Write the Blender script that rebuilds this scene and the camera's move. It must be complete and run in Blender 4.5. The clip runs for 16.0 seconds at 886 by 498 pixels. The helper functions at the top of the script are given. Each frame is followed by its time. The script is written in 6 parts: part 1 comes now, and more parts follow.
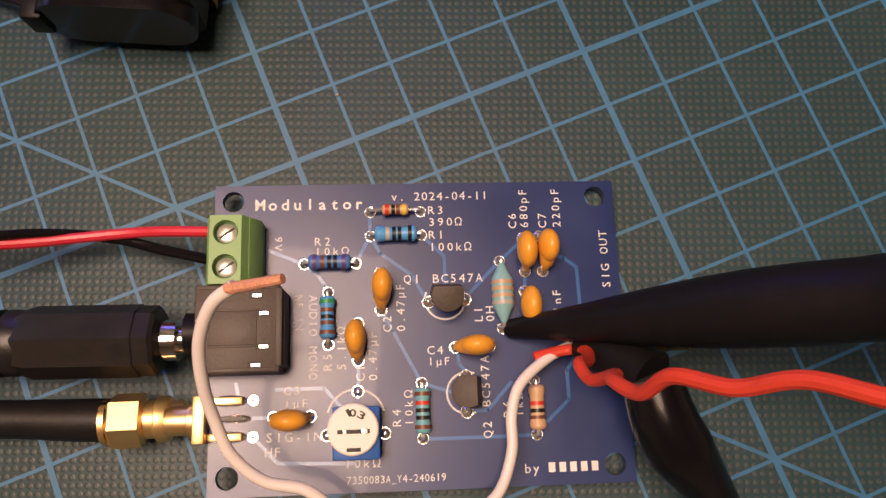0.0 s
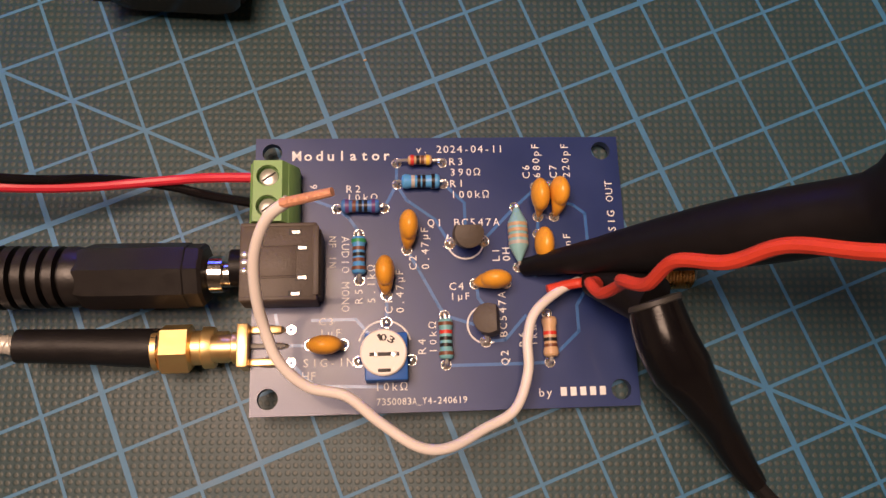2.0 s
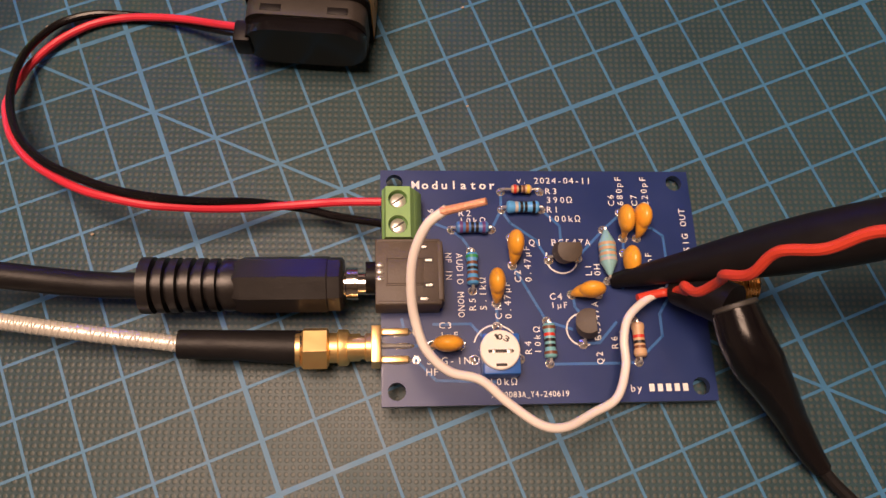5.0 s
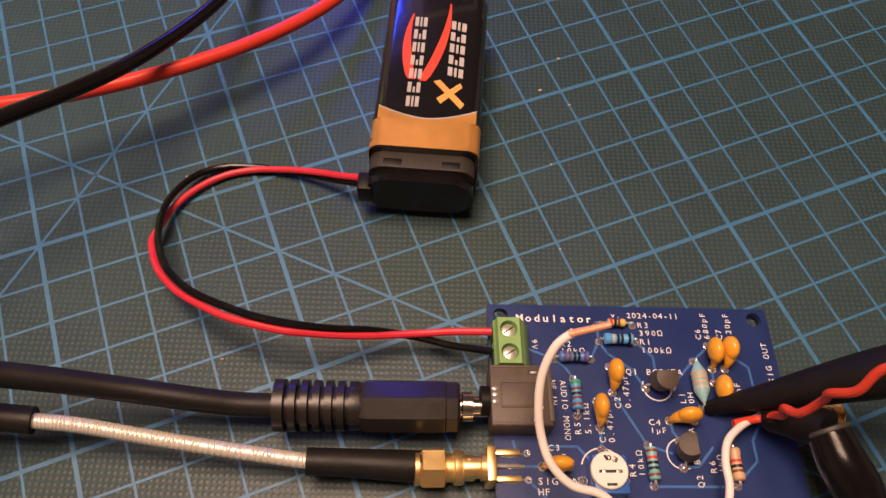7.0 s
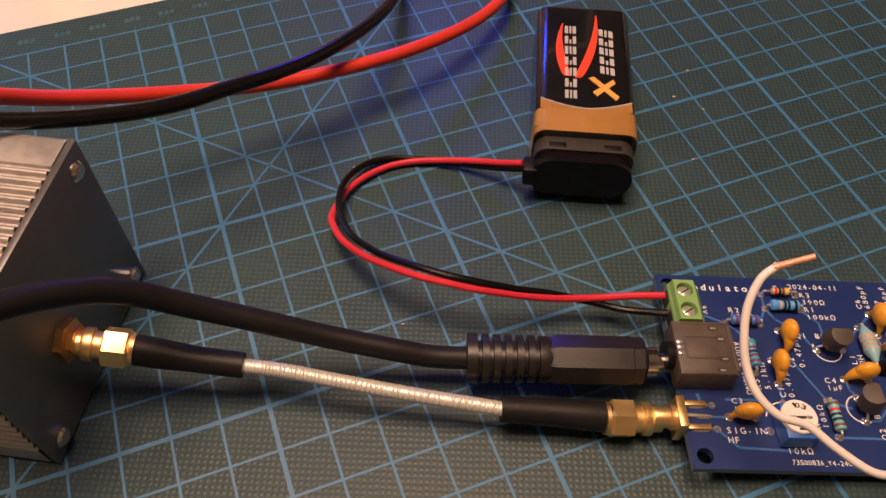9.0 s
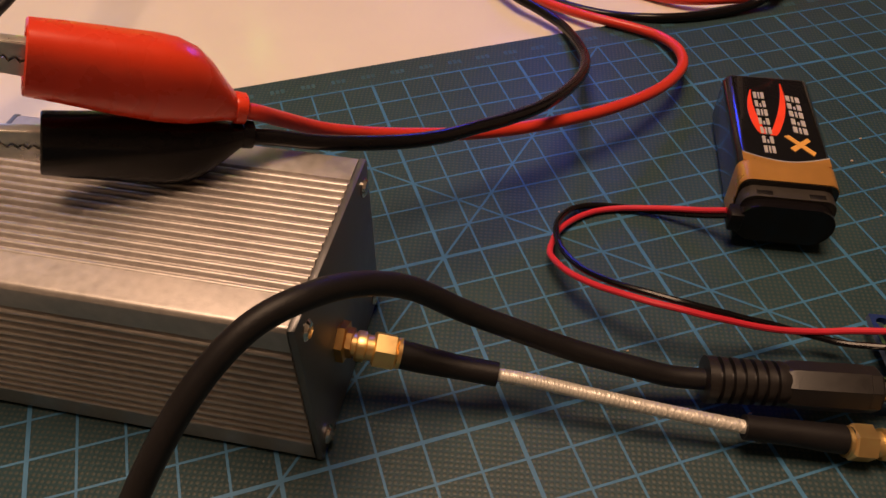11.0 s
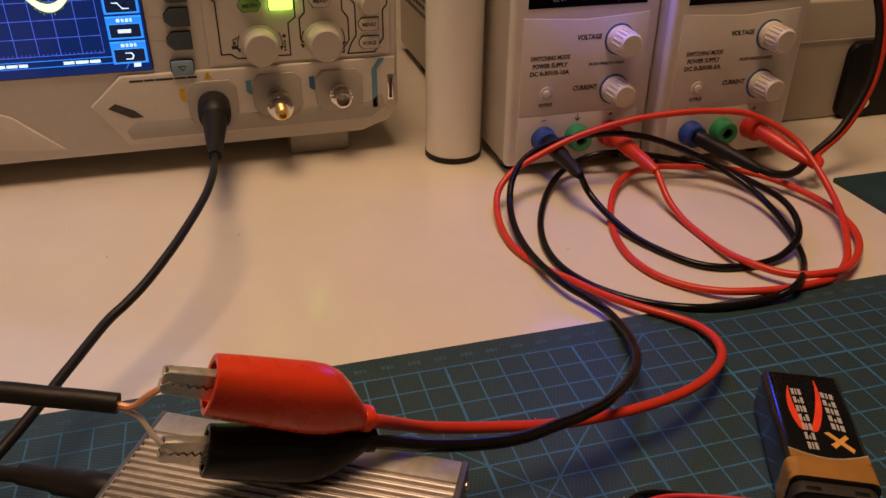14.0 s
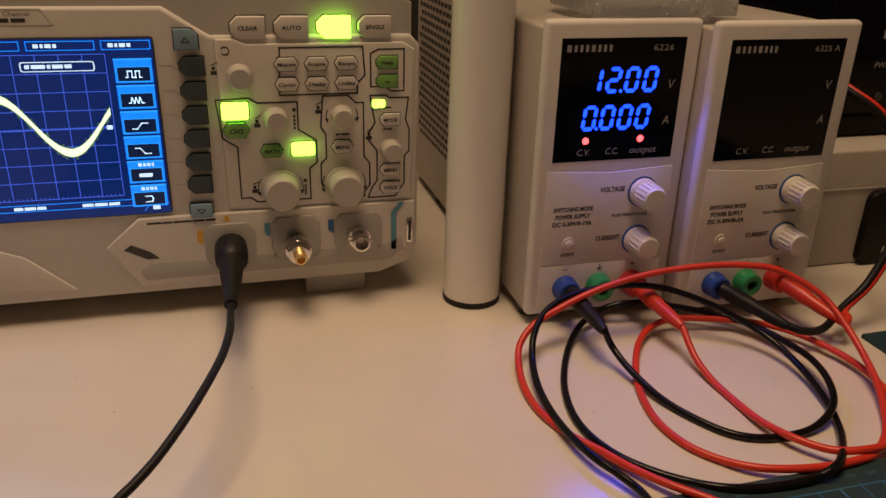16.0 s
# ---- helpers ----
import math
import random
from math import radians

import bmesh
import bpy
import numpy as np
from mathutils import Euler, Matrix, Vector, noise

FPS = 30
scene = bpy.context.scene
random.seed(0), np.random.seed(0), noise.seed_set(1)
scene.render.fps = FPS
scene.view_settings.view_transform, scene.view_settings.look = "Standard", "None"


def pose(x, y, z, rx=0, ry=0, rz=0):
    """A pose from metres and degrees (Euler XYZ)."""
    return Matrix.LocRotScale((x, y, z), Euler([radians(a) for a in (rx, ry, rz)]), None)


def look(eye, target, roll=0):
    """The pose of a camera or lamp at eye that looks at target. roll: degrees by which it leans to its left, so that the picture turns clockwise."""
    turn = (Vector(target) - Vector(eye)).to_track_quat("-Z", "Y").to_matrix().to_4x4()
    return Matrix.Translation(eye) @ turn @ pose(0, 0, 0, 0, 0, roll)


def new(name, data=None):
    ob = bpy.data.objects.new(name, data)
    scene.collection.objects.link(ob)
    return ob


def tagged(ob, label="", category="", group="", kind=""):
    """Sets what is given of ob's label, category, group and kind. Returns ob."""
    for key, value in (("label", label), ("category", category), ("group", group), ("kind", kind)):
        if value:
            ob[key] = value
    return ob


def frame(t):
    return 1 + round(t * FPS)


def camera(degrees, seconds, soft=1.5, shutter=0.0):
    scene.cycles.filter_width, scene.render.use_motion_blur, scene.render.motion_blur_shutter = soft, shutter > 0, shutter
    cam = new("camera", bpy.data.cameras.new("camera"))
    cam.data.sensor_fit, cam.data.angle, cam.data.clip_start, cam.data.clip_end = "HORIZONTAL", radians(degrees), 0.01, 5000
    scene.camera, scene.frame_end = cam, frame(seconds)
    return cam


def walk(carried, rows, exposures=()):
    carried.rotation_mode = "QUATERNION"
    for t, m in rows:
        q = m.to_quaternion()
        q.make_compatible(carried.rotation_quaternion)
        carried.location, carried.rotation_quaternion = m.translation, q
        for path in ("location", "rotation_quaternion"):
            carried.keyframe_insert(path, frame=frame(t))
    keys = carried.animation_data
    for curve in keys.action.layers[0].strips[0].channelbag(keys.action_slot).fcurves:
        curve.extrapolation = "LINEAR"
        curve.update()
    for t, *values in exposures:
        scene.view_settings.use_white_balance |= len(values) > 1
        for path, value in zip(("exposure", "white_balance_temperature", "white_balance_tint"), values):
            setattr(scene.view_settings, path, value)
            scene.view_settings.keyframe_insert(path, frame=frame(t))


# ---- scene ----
cam = camera(58.7, 16.0)
PATH = [
    (0, (-0.04303, -0.04218, 0.12083), (0.10803, 0.28894, -1.84578), 2.33),
    (0.5, (-0.04352, -0.04617, 0.12125), (0.10584, 0.27749, -1.84673), 2.47),
    (1, (-0.04591, -0.05038, 0.12380), (0.11182, 0.27931, -1.84252), 3.34),
    (1.5, (-0.04856, -0.05290, 0.12798), (0.12444, 0.30479, -1.83216), 3.59),
    (2, (-0.05205, -0.05382, 0.12956), (0.12782, 0.32485, -1.82601), 3.27),
    (2.5, (-0.05388, -0.05671, 0.13231), (0.13105, 0.35122, -1.81689), 2.34),
    (3, (-0.05409, -0.05676, 0.13572), (0.13542, 0.35769, -1.81167), 2.59),
    (3.2, (-0.05614, -0.05586, 0.13685), (0.16288, 0.35559, -1.80808), 6.07),
    (5.3, (-0.07854, -0.06046, 0.14667), (0.19831, 0.53217, -1.74334), 3.30),
    (5.5, (-0.07976, -0.06280, 0.14603), (0.20658, 0.58184, -1.72545), 2.30),
    (6, (-0.08399, -0.06026, 0.15424), (0.22981, 0.64599, -1.69042), 2.57),
    (6.5, (-0.09148, -0.05950, 0.15572), (0.26423, 0.75195, -1.63732), 2.59),
    (7, (-0.09922, -0.06162, 0.15739), (0.28212, 0.82010, -1.59678), 2.56),
    (7.5, (-0.10771, -0.06793, 0.16115), (0.30185, 0.88910, -1.54658), 2.51),
    (8, (-0.12241, -0.07479, 0.15858), (0.29526, 0.93974, -1.51363), 1.99),
    (8.5, (-0.12945, -0.07523, 0.15174), (0.29395, 0.97317, -1.49798), 1.80),
    (9, (-0.14180, -0.07636, 0.15041), (0.28055, 1.01823, -1.46931), 0.97),
    (9.5, (-0.15298, -0.07718, 0.14816), (0.25860, 1.06123, -1.44389), 0.09),
    (10, (-0.16515, -0.07918, 0.14905), (0.22953, 1.11178, -1.40846), -0.78),
    (10.2, (-0.17139, -0.08047, 0.14806), (0.21016, 1.13338, -1.39499), -1.09),
    (12.3, (-0.20423, -0.08610, 0.15416), (0.24816, 1.41020, -1.09341), 0.69),
    (12.5, (-0.20538, -0.08723, 0.15560), (0.24576, 1.42838, -1.06889), 0.54),
    (13, (-0.20948, -0.08822, 0.16198), (0.25324, 1.47958, -0.99037), 0.52),
    (13.5, (-0.21211, -0.08709, 0.17213), (0.26077, 1.53293, -0.90115), 0.55),
    (14, (-0.21290, -0.08761, 0.18270), (0.25905, 1.57321, -0.82672), 0.46),
    (14.5, (-0.21230, -0.08265, 0.19431), (0.26924, 1.60037, -0.77293), 0.50),
    (15, (-0.21026, -0.08339, 0.20368), (0.26681, 1.63491, -0.70179), 0.31),
    (15.5, (-0.21363, -0.07552, 0.20832), (0.27357, 1.67022, -0.63726), 0.68),
    (16, (-0.21733, -0.06365, 0.20267), (0.28161, 1.70311, -0.59081), 1.64),
]
EXPOSURES = [(0, 0.34, 5600, 22), (3, 0.40, 5600, 23), (5.5, 0.54, 5720, 23.5), (8, 0.47, 5950, 25.5), (10, 0.13, 6050, 23), (12.5, -0.44, 6700, 19), (13.5, -0.56, 6700, 17), (16, -0.74, 6150, 10)]
walk(cam, [(t, look(eye, target, roll)) for t, eye, target, roll in PATH], EXPOSURES)

# ---- world and lights ----
world = bpy.data.worlds.new("room_air")
scene.world = world
world.use_nodes = True
bg = world.node_tree.nodes["Background"]
bg.inputs[0].default_value = (1.0, 0.72, 0.45, 1)
bg.inputs[1].default_value = 0.05


def area_lamp(name, eye, target, sx, sy, watts, colour):
    data = bpy.data.lights.new(name, "AREA")
    data.shape, data.size, data.size_y, data.energy, data.color = "RECTANGLE", sx, sy, watts, colour
    ob = new(name, data)
    ob.matrix_world = look(eye, target)
    return ob


area_lamp("pendant_lamp_light", (-0.25, 0.16, 1.40), (-0.13, 0.10, 0), 0.60, 0.60, 23.0, (1.0, 0.66, 0.38))
area_lamp("supply_display_light", (-0.031, 0.280, 0.118), (-0.06, 0.0, 0.02), 0.05, 0.04, 0.10, (0.05, 0.08, 1.0))
area_lamp("scope_screen_light", (-0.328, 0.334, 0.100), (-0.30, 0.0, 0.02), 0.15, 0.08, 0.075, (0.3, 0.5, 1.0))


# ---- materials ----
def material(name, colour, rough=0.5, metal=0.0, vary=0.12, size=200.0, bump=0.0, bump_size=800.0, coat=0.0, glow=0.0, spec=0.5, island=0.0):
    m = bpy.data.materials.new(name)
    m.use_nodes = True
    nt = m.node_tree
    b = nt.nodes["Principled BSDF"]
    b.inputs["Roughness"].default_value = rough
    b.inputs["Metallic"].default_value = metal
    b.inputs["Coat Weight"].default_value = coat
    b.inputs["Specular IOR Level"].default_value = spec
    tex = nt.nodes.new("ShaderNodeTexCoord")
    n1 = nt.nodes.new("ShaderNodeTexNoise")
    n1.inputs["Scale"].default_value = size
    n1.inputs["Detail"].default_value = 5
    nt.links.new(tex.outputs["Object"], n1.inputs["Vector"])
    n2 = nt.nodes.new("ShaderNodeTexNoise")
    n2.inputs["Scale"].default_value = size * 0.12
    n2.inputs["Detail"].default_value = 3
    nt.links.new(tex.outputs["Object"], n2.inputs["Vector"])
    add = nt.nodes.new("ShaderNodeMath")
    add.operation = "ADD"
    nt.links.new(n1.outputs["Fac"], add.inputs[0])
    nt.links.new(n2.outputs["Fac"], add.inputs[1])
    ramp = nt.nodes.new("ShaderNodeMapRange")
    ramp.inputs["From Min"].default_value, ramp.inputs["From Max"].default_value = 0.6, 1.4
    ramp.inputs["To Min"].default_value, ramp.inputs["To Max"].default_value = 1 - vary, 1 + vary
    nt.links.new(add.outputs[0], ramp.inputs["Value"])
    mix = nt.nodes.new("ShaderNodeVectorMath")
    mix.operation = "SCALE"
    mix.inputs[0].default_value = colour
    nt.links.new(ramp.outputs[0], mix.inputs["Scale"])
    nt.links.new(mix.outputs[0], b.inputs["Base Color"])
    rr = nt.nodes.new("ShaderNodeMapRange")
    rr.inputs["From Min"].default_value, rr.inputs["From Max"].default_value = 0.6, 1.4
    rr.inputs["To Min"].default_value, rr.inputs["To Max"].default_value = max(0.02, rough - 0.07), min(1, rough + 0.07)
    nt.links.new(add.outputs[0], rr.inputs["Value"])
    nt.links.new(rr.outputs[0], b.inputs["Roughness"])
    if bump:
        n3 = nt.nodes.new("ShaderNodeTexNoise")
        n3.inputs["Scale"].default_value = bump_size
        nt.links.new(tex.outputs["Object"], n3.inputs["Vector"])
        bp = nt.nodes.new("ShaderNodeBump")
        bp.inputs["Strength"].default_value = bump
        bp.inputs["Distance"].default_value = 0.0003
        nt.links.new(n3.outputs["Fac"], bp.inputs["Height"])
        nt.links.new(bp.outputs[0], b.inputs["Normal"])
    if glow:
        b.inputs["Emission Color"].default_value = (*colour, 1)
        b.inputs["Emission Strength"].default_value = glow
    return m


def mat_surface():
    """Dark green self-healing mat with an embossed dot weave."""
    m = material("cutting_mat_green", (0.017, 0.048, 0.060), 0.46, 0, 0.22, 60, spec=0.36)
    nt = m.node_tree
    b = nt.nodes["Principled BSDF"]
    tex = nt.nodes["Texture Coordinate"]
    turn = nt.nodes.new("ShaderNodeMapping")
    turn.inputs["Rotation"].default_value = (0, 0, radians(22))
    nt.links.new(tex.outputs["Object"], turn.inputs["Vector"])
    vor = nt.nodes.new("ShaderNodeTexVoronoi")
    vor.inputs["Scale"].default_value = 820
    vor.inputs["Randomness"].default_value = 0.12
    nt.links.new(turn.outputs[0], vor.inputs["Vector"])
    lift = nt.nodes.new("ShaderNodeMapRange")
    lift.interpolation_type = "SMOOTHSTEP"
    lift.inputs["From Min"].default_value, lift.inputs["From Max"].default_value = 0.18, 0.44
    lift.inputs["To Min"].default_value, lift.inputs["To Max"].default_value = 1.0, 0.0
    nt.links.new(vor.outputs["Distance"], lift.inputs["Value"])
    bp = nt.nodes.new("ShaderNodeBump")
    bp.inputs["Strength"].default_value = 0.25
    bp.inputs["Distance"].default_value = 0.00018
    nt.links.new(lift.outputs[0], bp.inputs["Height"])
    nt.links.new(bp.outputs[0], b.inputs["Normal"])
    # Glints on the raised dots are also painted in as a lighter base colour.
    old = b.inputs["Base Color"].links[0].from_socket
    dot_glint = nt.nodes.new("ShaderNodeMix")
    dot_glint.data_type = "RGBA"
    dot_glint.inputs[7].default_value = (0.050, 0.066, 0.064, 1)
    nt.links.new(old, dot_glint.inputs[6])
    nt.links.new(lift.outputs[0], dot_glint.inputs[0])
    nt.links.new(dot_glint.outputs[2], b.inputs["Base Color"])
    return m


def clear_plastic(name, colour, rough, alpha):
    m = material(name, colour, rough)
    m.node_tree.nodes["Principled BSDF"].inputs["Transmission Weight"].default_value = alpha
    return m


MAT = mat_surface()
LINE = material("mat_print_blue", (0.036, 0.155, 0.310), 0.5, 0, 0.2, 300)
RULER = material("faded_ruler_print", (0.030, 0.088, 0.125), 0.5, 0, 0.2, 300)
DESK = material("white_laminate", (0.72, 0.66, 0.58), 0.20, 0, 0.04, 40, spec=0.5)
# Back wall only: far darker than the other walls.
WALL = material("dark_back_wall", (0.018, 0.016, 0.015), 0.9, 0, 0.1, 8)
CEIL = material("ceiling_paint", (0.55, 0.52, 0.47), 0.9, 0, 0.05, 8)
PCB = material("blue_solder_mask", (0.014, 0.032, 0.138), 0.33, 0, 0.14, 90, coat=0.12)
FR4 = material("board_edge", (0.12, 0.16, 0.22), 0.6)
TRACE = material("masked_trace", (0.052, 0.150, 0.41), 0.28, 0, 0.1, 200, coat=0.3)
SILK = material("white_silkscreen", (0.80, 0.80, 0.80), 0.6, 0, 0.1, 1500)
SOLDER = material("solder", (0.86, 0.84, 0.82), 0.20, 0.9, 0.15, 900, 0.3, 1500)
TIN = material("tinned_steel", (0.82, 0.79, 0.74), 0.3, 0.8, 0.15, 500, 0.2)
GOLD = material("gold_plating", (1.0, 0.70, 0.30), 0.36, 0.95, 0.10, 400, 0.05)
BRASS = material("aged_brass", (0.75, 0.45, 0.16), 0.3, 1.0, 0.2, 500, 0.2)
CHROME = material("nickel", (0.75, 0.72, 0.68), 0.15, 1.0, 0.1, 300)
BLACK = material("black_rubber", (0.010, 0.009, 0.010), 0.5, 0, 0.2, 300, 0.15, 1500, spec=0.3)
GRIP = material("black_grip_plastic", (0.014, 0.012, 0.012), 0.36, 0, 0.2, 400, 0.08, 2000, spec=0.5)
# Cream lowered in tone; stands in for shade on the supply's vented side.
CASEP = material("dimmed_case_paint", (0.46, 0.42, 0.37), 0.5, 0, 0.06, 60, 0.1, 1500)
JACKM = material("dull_black_socket_plastic", (0.085, 0.066, 0.052), 0.55, 0, 0.2, 400, 0.2, 2000)
BLUE_R2 = material("resistor_deep_blue", (0.07, 0.19, 0.50), 0.38, 0, 0.1, 600)
BLACKG = material("black_gloss_plastic", (0.007, 0.006, 0.007), 0.22, 0, 0.15, 300, spec=0.25)
REDT = material("orange_red_thin_wire", (0.66, 0.055, 0.020), 0.5, 0, 0.15, 400, 0.1)
BLACKM = material("black_moulded_plastic", (0.008, 0.007, 0.008), 0.45, 0, 0.2, 400, 0.08, 2000, spec=0.18)
SNAPB = material("dull_snap_plastic", (0.034, 0.029, 0.026), 0.5, 0, 0.2, 400, 0.08, 2000)
GREY_SLOT = material("grey_dark", (0.05, 0.048, 0.045), 0.5)
RED = material("red_silicone", (0.64, 0.040, 0.018), 0.38, 0, 0.1, 300, 0.1)
REDC = material("red_clip_plastic", (0.72, 0.050, 0.015), 0.28, 0, 0.08, 200, 0.1, 500)
REDW = material("red_thin_wire", (0.62, 0.03, 0.05), 0.35, 0, 0.1, 300)
WHITEW = material("white_wire_insulation", (0.82, 0.76, 0.72), 0.4, 0, 0.06, 300)
COPPER = material("copper_strands", (0.82, 0.40, 0.24), 0.42, 0.3, 0.2, 2000, 0.5, 3000)
GREEN_T = material("green_terminal_plastic", (0.21, 0.39, 0.12), 0.42, 0, 0.1, 300, 0.1)
CAP = material("capacitor_orange", (0.80, 0.37, 0.020), 0.32, 0, 0.1, 500, 0.15, 900)
BLUE_R = material("resistor_blue", (0.10, 0.36, 0.76), 0.38, 0, 0.1, 600)
TEAL_R = material("resistor_teal", (0.18, 0.44, 0.50), 0.38, 0, 0.1, 600)
PALE_R = material("inductor_pale_teal", (0.24, 0.47, 0.52), 0.34, 0, 0.12, 600)
SKY_R = material("resistor_pale_blue", (0.09, 0.33, 0.70), 0.38, 0, 0.1, 600)
# Black plastic; the lamp's warm reflection on the top is mixed into the colour.
TRANS = material("transistor_lamp_browned_black", (0.070, 0.055, 0.043), 0.55, 0, 0.15, 500, 0.2, 2000)
# Terminal green darkened to paint the shade down in the screw wells.
WELL = material("shaded_well_green", (0.07, 0.17, 0.04), 0.6)
SKNOB = material("scope_knob_grey", (0.50, 0.47, 0.42), 0.5, 0, 0.04, 200)
TAN_R = material("resistor_tan", (0.58, 0.38, 0.21), 0.4, 0, 0.1, 600)
BAND = {k: material("band_" + k, v, 0.4) for k, v in dict(red=(0.6, 0.04, 0.02), black=(0.012, 0.011, 0.012), brown=(0.16, 0.06, 0.03), orange=(0.75, 0.25, 0.04),
        green=(0.04, 0.30, 0.10), yellow=(0.8, 0.55, 0.05), violet=(0.12, 0.05, 0.2), grey=(0.45, 0.42, 0.38), tan=(0.52, 0.36, 0.22)).items()}
POTB = material("trimmer_blue", (0.03, 0.12, 0.45), 0.4, 0, 0.1, 400)
POTW = material("trimmer_white", (0.82, 0.76, 0.70), 0.45, 0, 0.05, 400)
PRINT = material("dark_print", (0.03, 0.028, 0.028), 0.6)
BATB = material("battery_black_wrap", (0.008, 0.008, 0.009), 0.18, 0, 0.1, 100, coat=0.4)
BATG = material("battery_copper_wrap", (0.72, 0.36, 0.09), 0.32, 0.6, 0.08, 200)
LOGO_RED = material("logo_red", (0.85, 0.06, 0.015), 0.4)
LOGO_GREY = material("logo_grey", (0.42, 0.40, 0.38), 0.5)
LOGO_GOLD = material("logo_gold", (0.75, 0.38, 0.08), 0.4)
ALU = material("cast_aluminium", (0.58, 0.545, 0.525), 0.45, 0.85, 0.16, 500, 0.08, 1500)
PLATE = material("grey_anodised_plate", (0.20, 0.20, 0.205), 0.40, 0.75, 0.10, 200, 0.06)
BRAID = material("tinned_braid", (0.72, 0.69, 0.63), 0.42, 0.45, 0.06, 1500)
CREAM = material("instrument_grey_plastic", (0.60, 0.57, 0.53), 0.5, 0, 0.05, 200, 0.15, 1500)
CREAM2 = material("instrument_light_panel", (0.66, 0.62, 0.57), 0.5, 0, 0.05, 200, 0.12, 1500)
CREAM3 = material("instrument_recess_grey", (0.42, 0.40, 0.37), 0.5, 0, 0.05, 200, 0.12, 1500)
KNOB = material("ivory_knob", (0.72, 0.68, 0.62), 0.4, 0, 0.04, 200)
POLEW = material("white_enamel", (0.88, 0.85, 0.80), 0.22, 0, 0.03, 60)
KEY_DARK = material("soft_key_blue_grey", (0.040, 0.058, 0.070), 0.45)
KEY_BLUE = material("arrow_key_blue", (0.22, 0.34, 0.44), 0.45)
KEY_GREEN = material("green_translucent_key", (0.20, 0.42, 0.10), 0.4)
SCREEN = material("lcd_blue", (0.004, 0.017, 0.110), 0.12, 0, 0.05, 20, glow=1.35, spec=0.3)
LCD_LINE = material("lcd_grid", (0.06, 0.14, 0.90), 0.3, glow=1.2)
LCD_TAB = material("lcd_tab_blue", (0.010, 0.20, 0.85), 0.3, glow=1.9)
LCD_EDGE = material("lcd_tab_edge", (0.03, 0.33, 0.95), 0.3, glow=1.5)
LCD_NAVY = material("lcd_tab_navy", (0.003, 0.012, 0.050), 0.3, glow=1.0)
LCD_GREEN = material("lcd_trace_fuzz", (0.10, 0.22, 0.13), 0.3, glow=0.8)
LCD_WHITE = material("lcd_white", (0.65, 0.85, 1.0), 0.3, glow=1.6)
LCD_TRACE = material("lcd_trace_yellow", (0.85, 1.0, 0.60), 0.3, glow=2.0)
LIT_GREEN = material("lit_key_green", (0.45, 1.0, 0.06), 0.3, glow=6.5)
LED_BLUE = material("display_blue_segment", (0.009, 0.034, 1.0), 0.3, glow=8.5)
LED_RED = material("red_indicator", (1.0, 0.05, 0.05), 0.3, glow=9.0)
PSUF = material("supply_front_plastic", (0.75, 0.71, 0.67), 0.45, 0, 0.04, 200, 0.1, 1500)
DISPLAY = material("black_display_window", (0.003, 0.003, 0.005), 0.07, 0, 0.05, 50, spec=0.16)
POST_BLUE = material("binding_post_blue", (0.02, 0.06, 0.30), 0.35)
POST_GREEN = material("binding_post_green", (0.03, 0.28, 0.10), 0.35)
POST_RED = material("binding_post_red", (0.55, 0.03, 0.02), 0.35)
YELLOW_TAG = material("yellow_tag", (0.75, 0.42, 0.03), 0.5)
BLUE_TAG = material("blue_tag", (0.03, 0.12, 0.35), 0.5)
CYAN_TAG = material("cyan_tag", (0.10, 0.30, 0.42), 0.5)
ACRYL = clear_plastic("frosted_clear_plastic", (0.85, 0.85, 0.85), 0.25, 0.7)
CRUMB = material("crumb", (0.42, 0.33, 0.24), 0.8)


# ---- modelling helpers: all lengths in millimetres ----
def put(bm, verts, faces, m=None):
    vs = [bm.verts.new(m @ Vector(v) if m else v) for v in verts]
    for f in faces:
        try:
            bm.faces.new([vs[i] for i in f])
        except ValueError:
            pass


def box(bm, c, s, bev=0.0, m=None, segs=2):
    x, y, z = (a / 2 for a in s)
    t = bmesh.new()
    put(t, [(c[0] + i * x, c[1] + j * y, c[2] + k * z) for i in (-1, 1) for j in (-1, 1) for k in (-1, 1)],
        [(0, 1, 3, 2), (4, 6, 7, 5), (0, 4, 5, 1), (2, 3, 7, 6), (0, 2, 6, 4), (1, 5, 7, 3)])
    if bev:
        bmesh.ops.bevel(t, geom=t.edges[:], offset=bev, segments=segs, profile=0.5, affect="EDGES")
    merge(bm, t, m)
    return bm


def merge(bm, t, m=None):
    idx = {}
    for v in t.verts:
        idx[v] = bm.verts.new(m @ v.co if m else v.co)
    for f in t.faces:
        bm.faces.new([idx[v] for v in f.verts])
    t.free()


def lathe(bm, prof, m=None, segs=20, caps=True):
    """Turns (radius, height) about z."""
    rings = []
    for r, h in prof:
        rings.append([bm.verts.new((m or Matrix()) @ Vector((r * math.cos(a), r * math.sin(a), h))) for a in (2 * math.pi * i / segs for i in range(segs))])
    for a, b in zip(rings, rings[1:]):
        for i in range(segs):
            bm.faces.new((a[i], a[(i + 1) % segs], b[(i + 1) % segs], b[i]))
    if caps:
        bm.faces.new(list(reversed(rings[0])))
        bm.faces.new(rings[-1])
    return bm


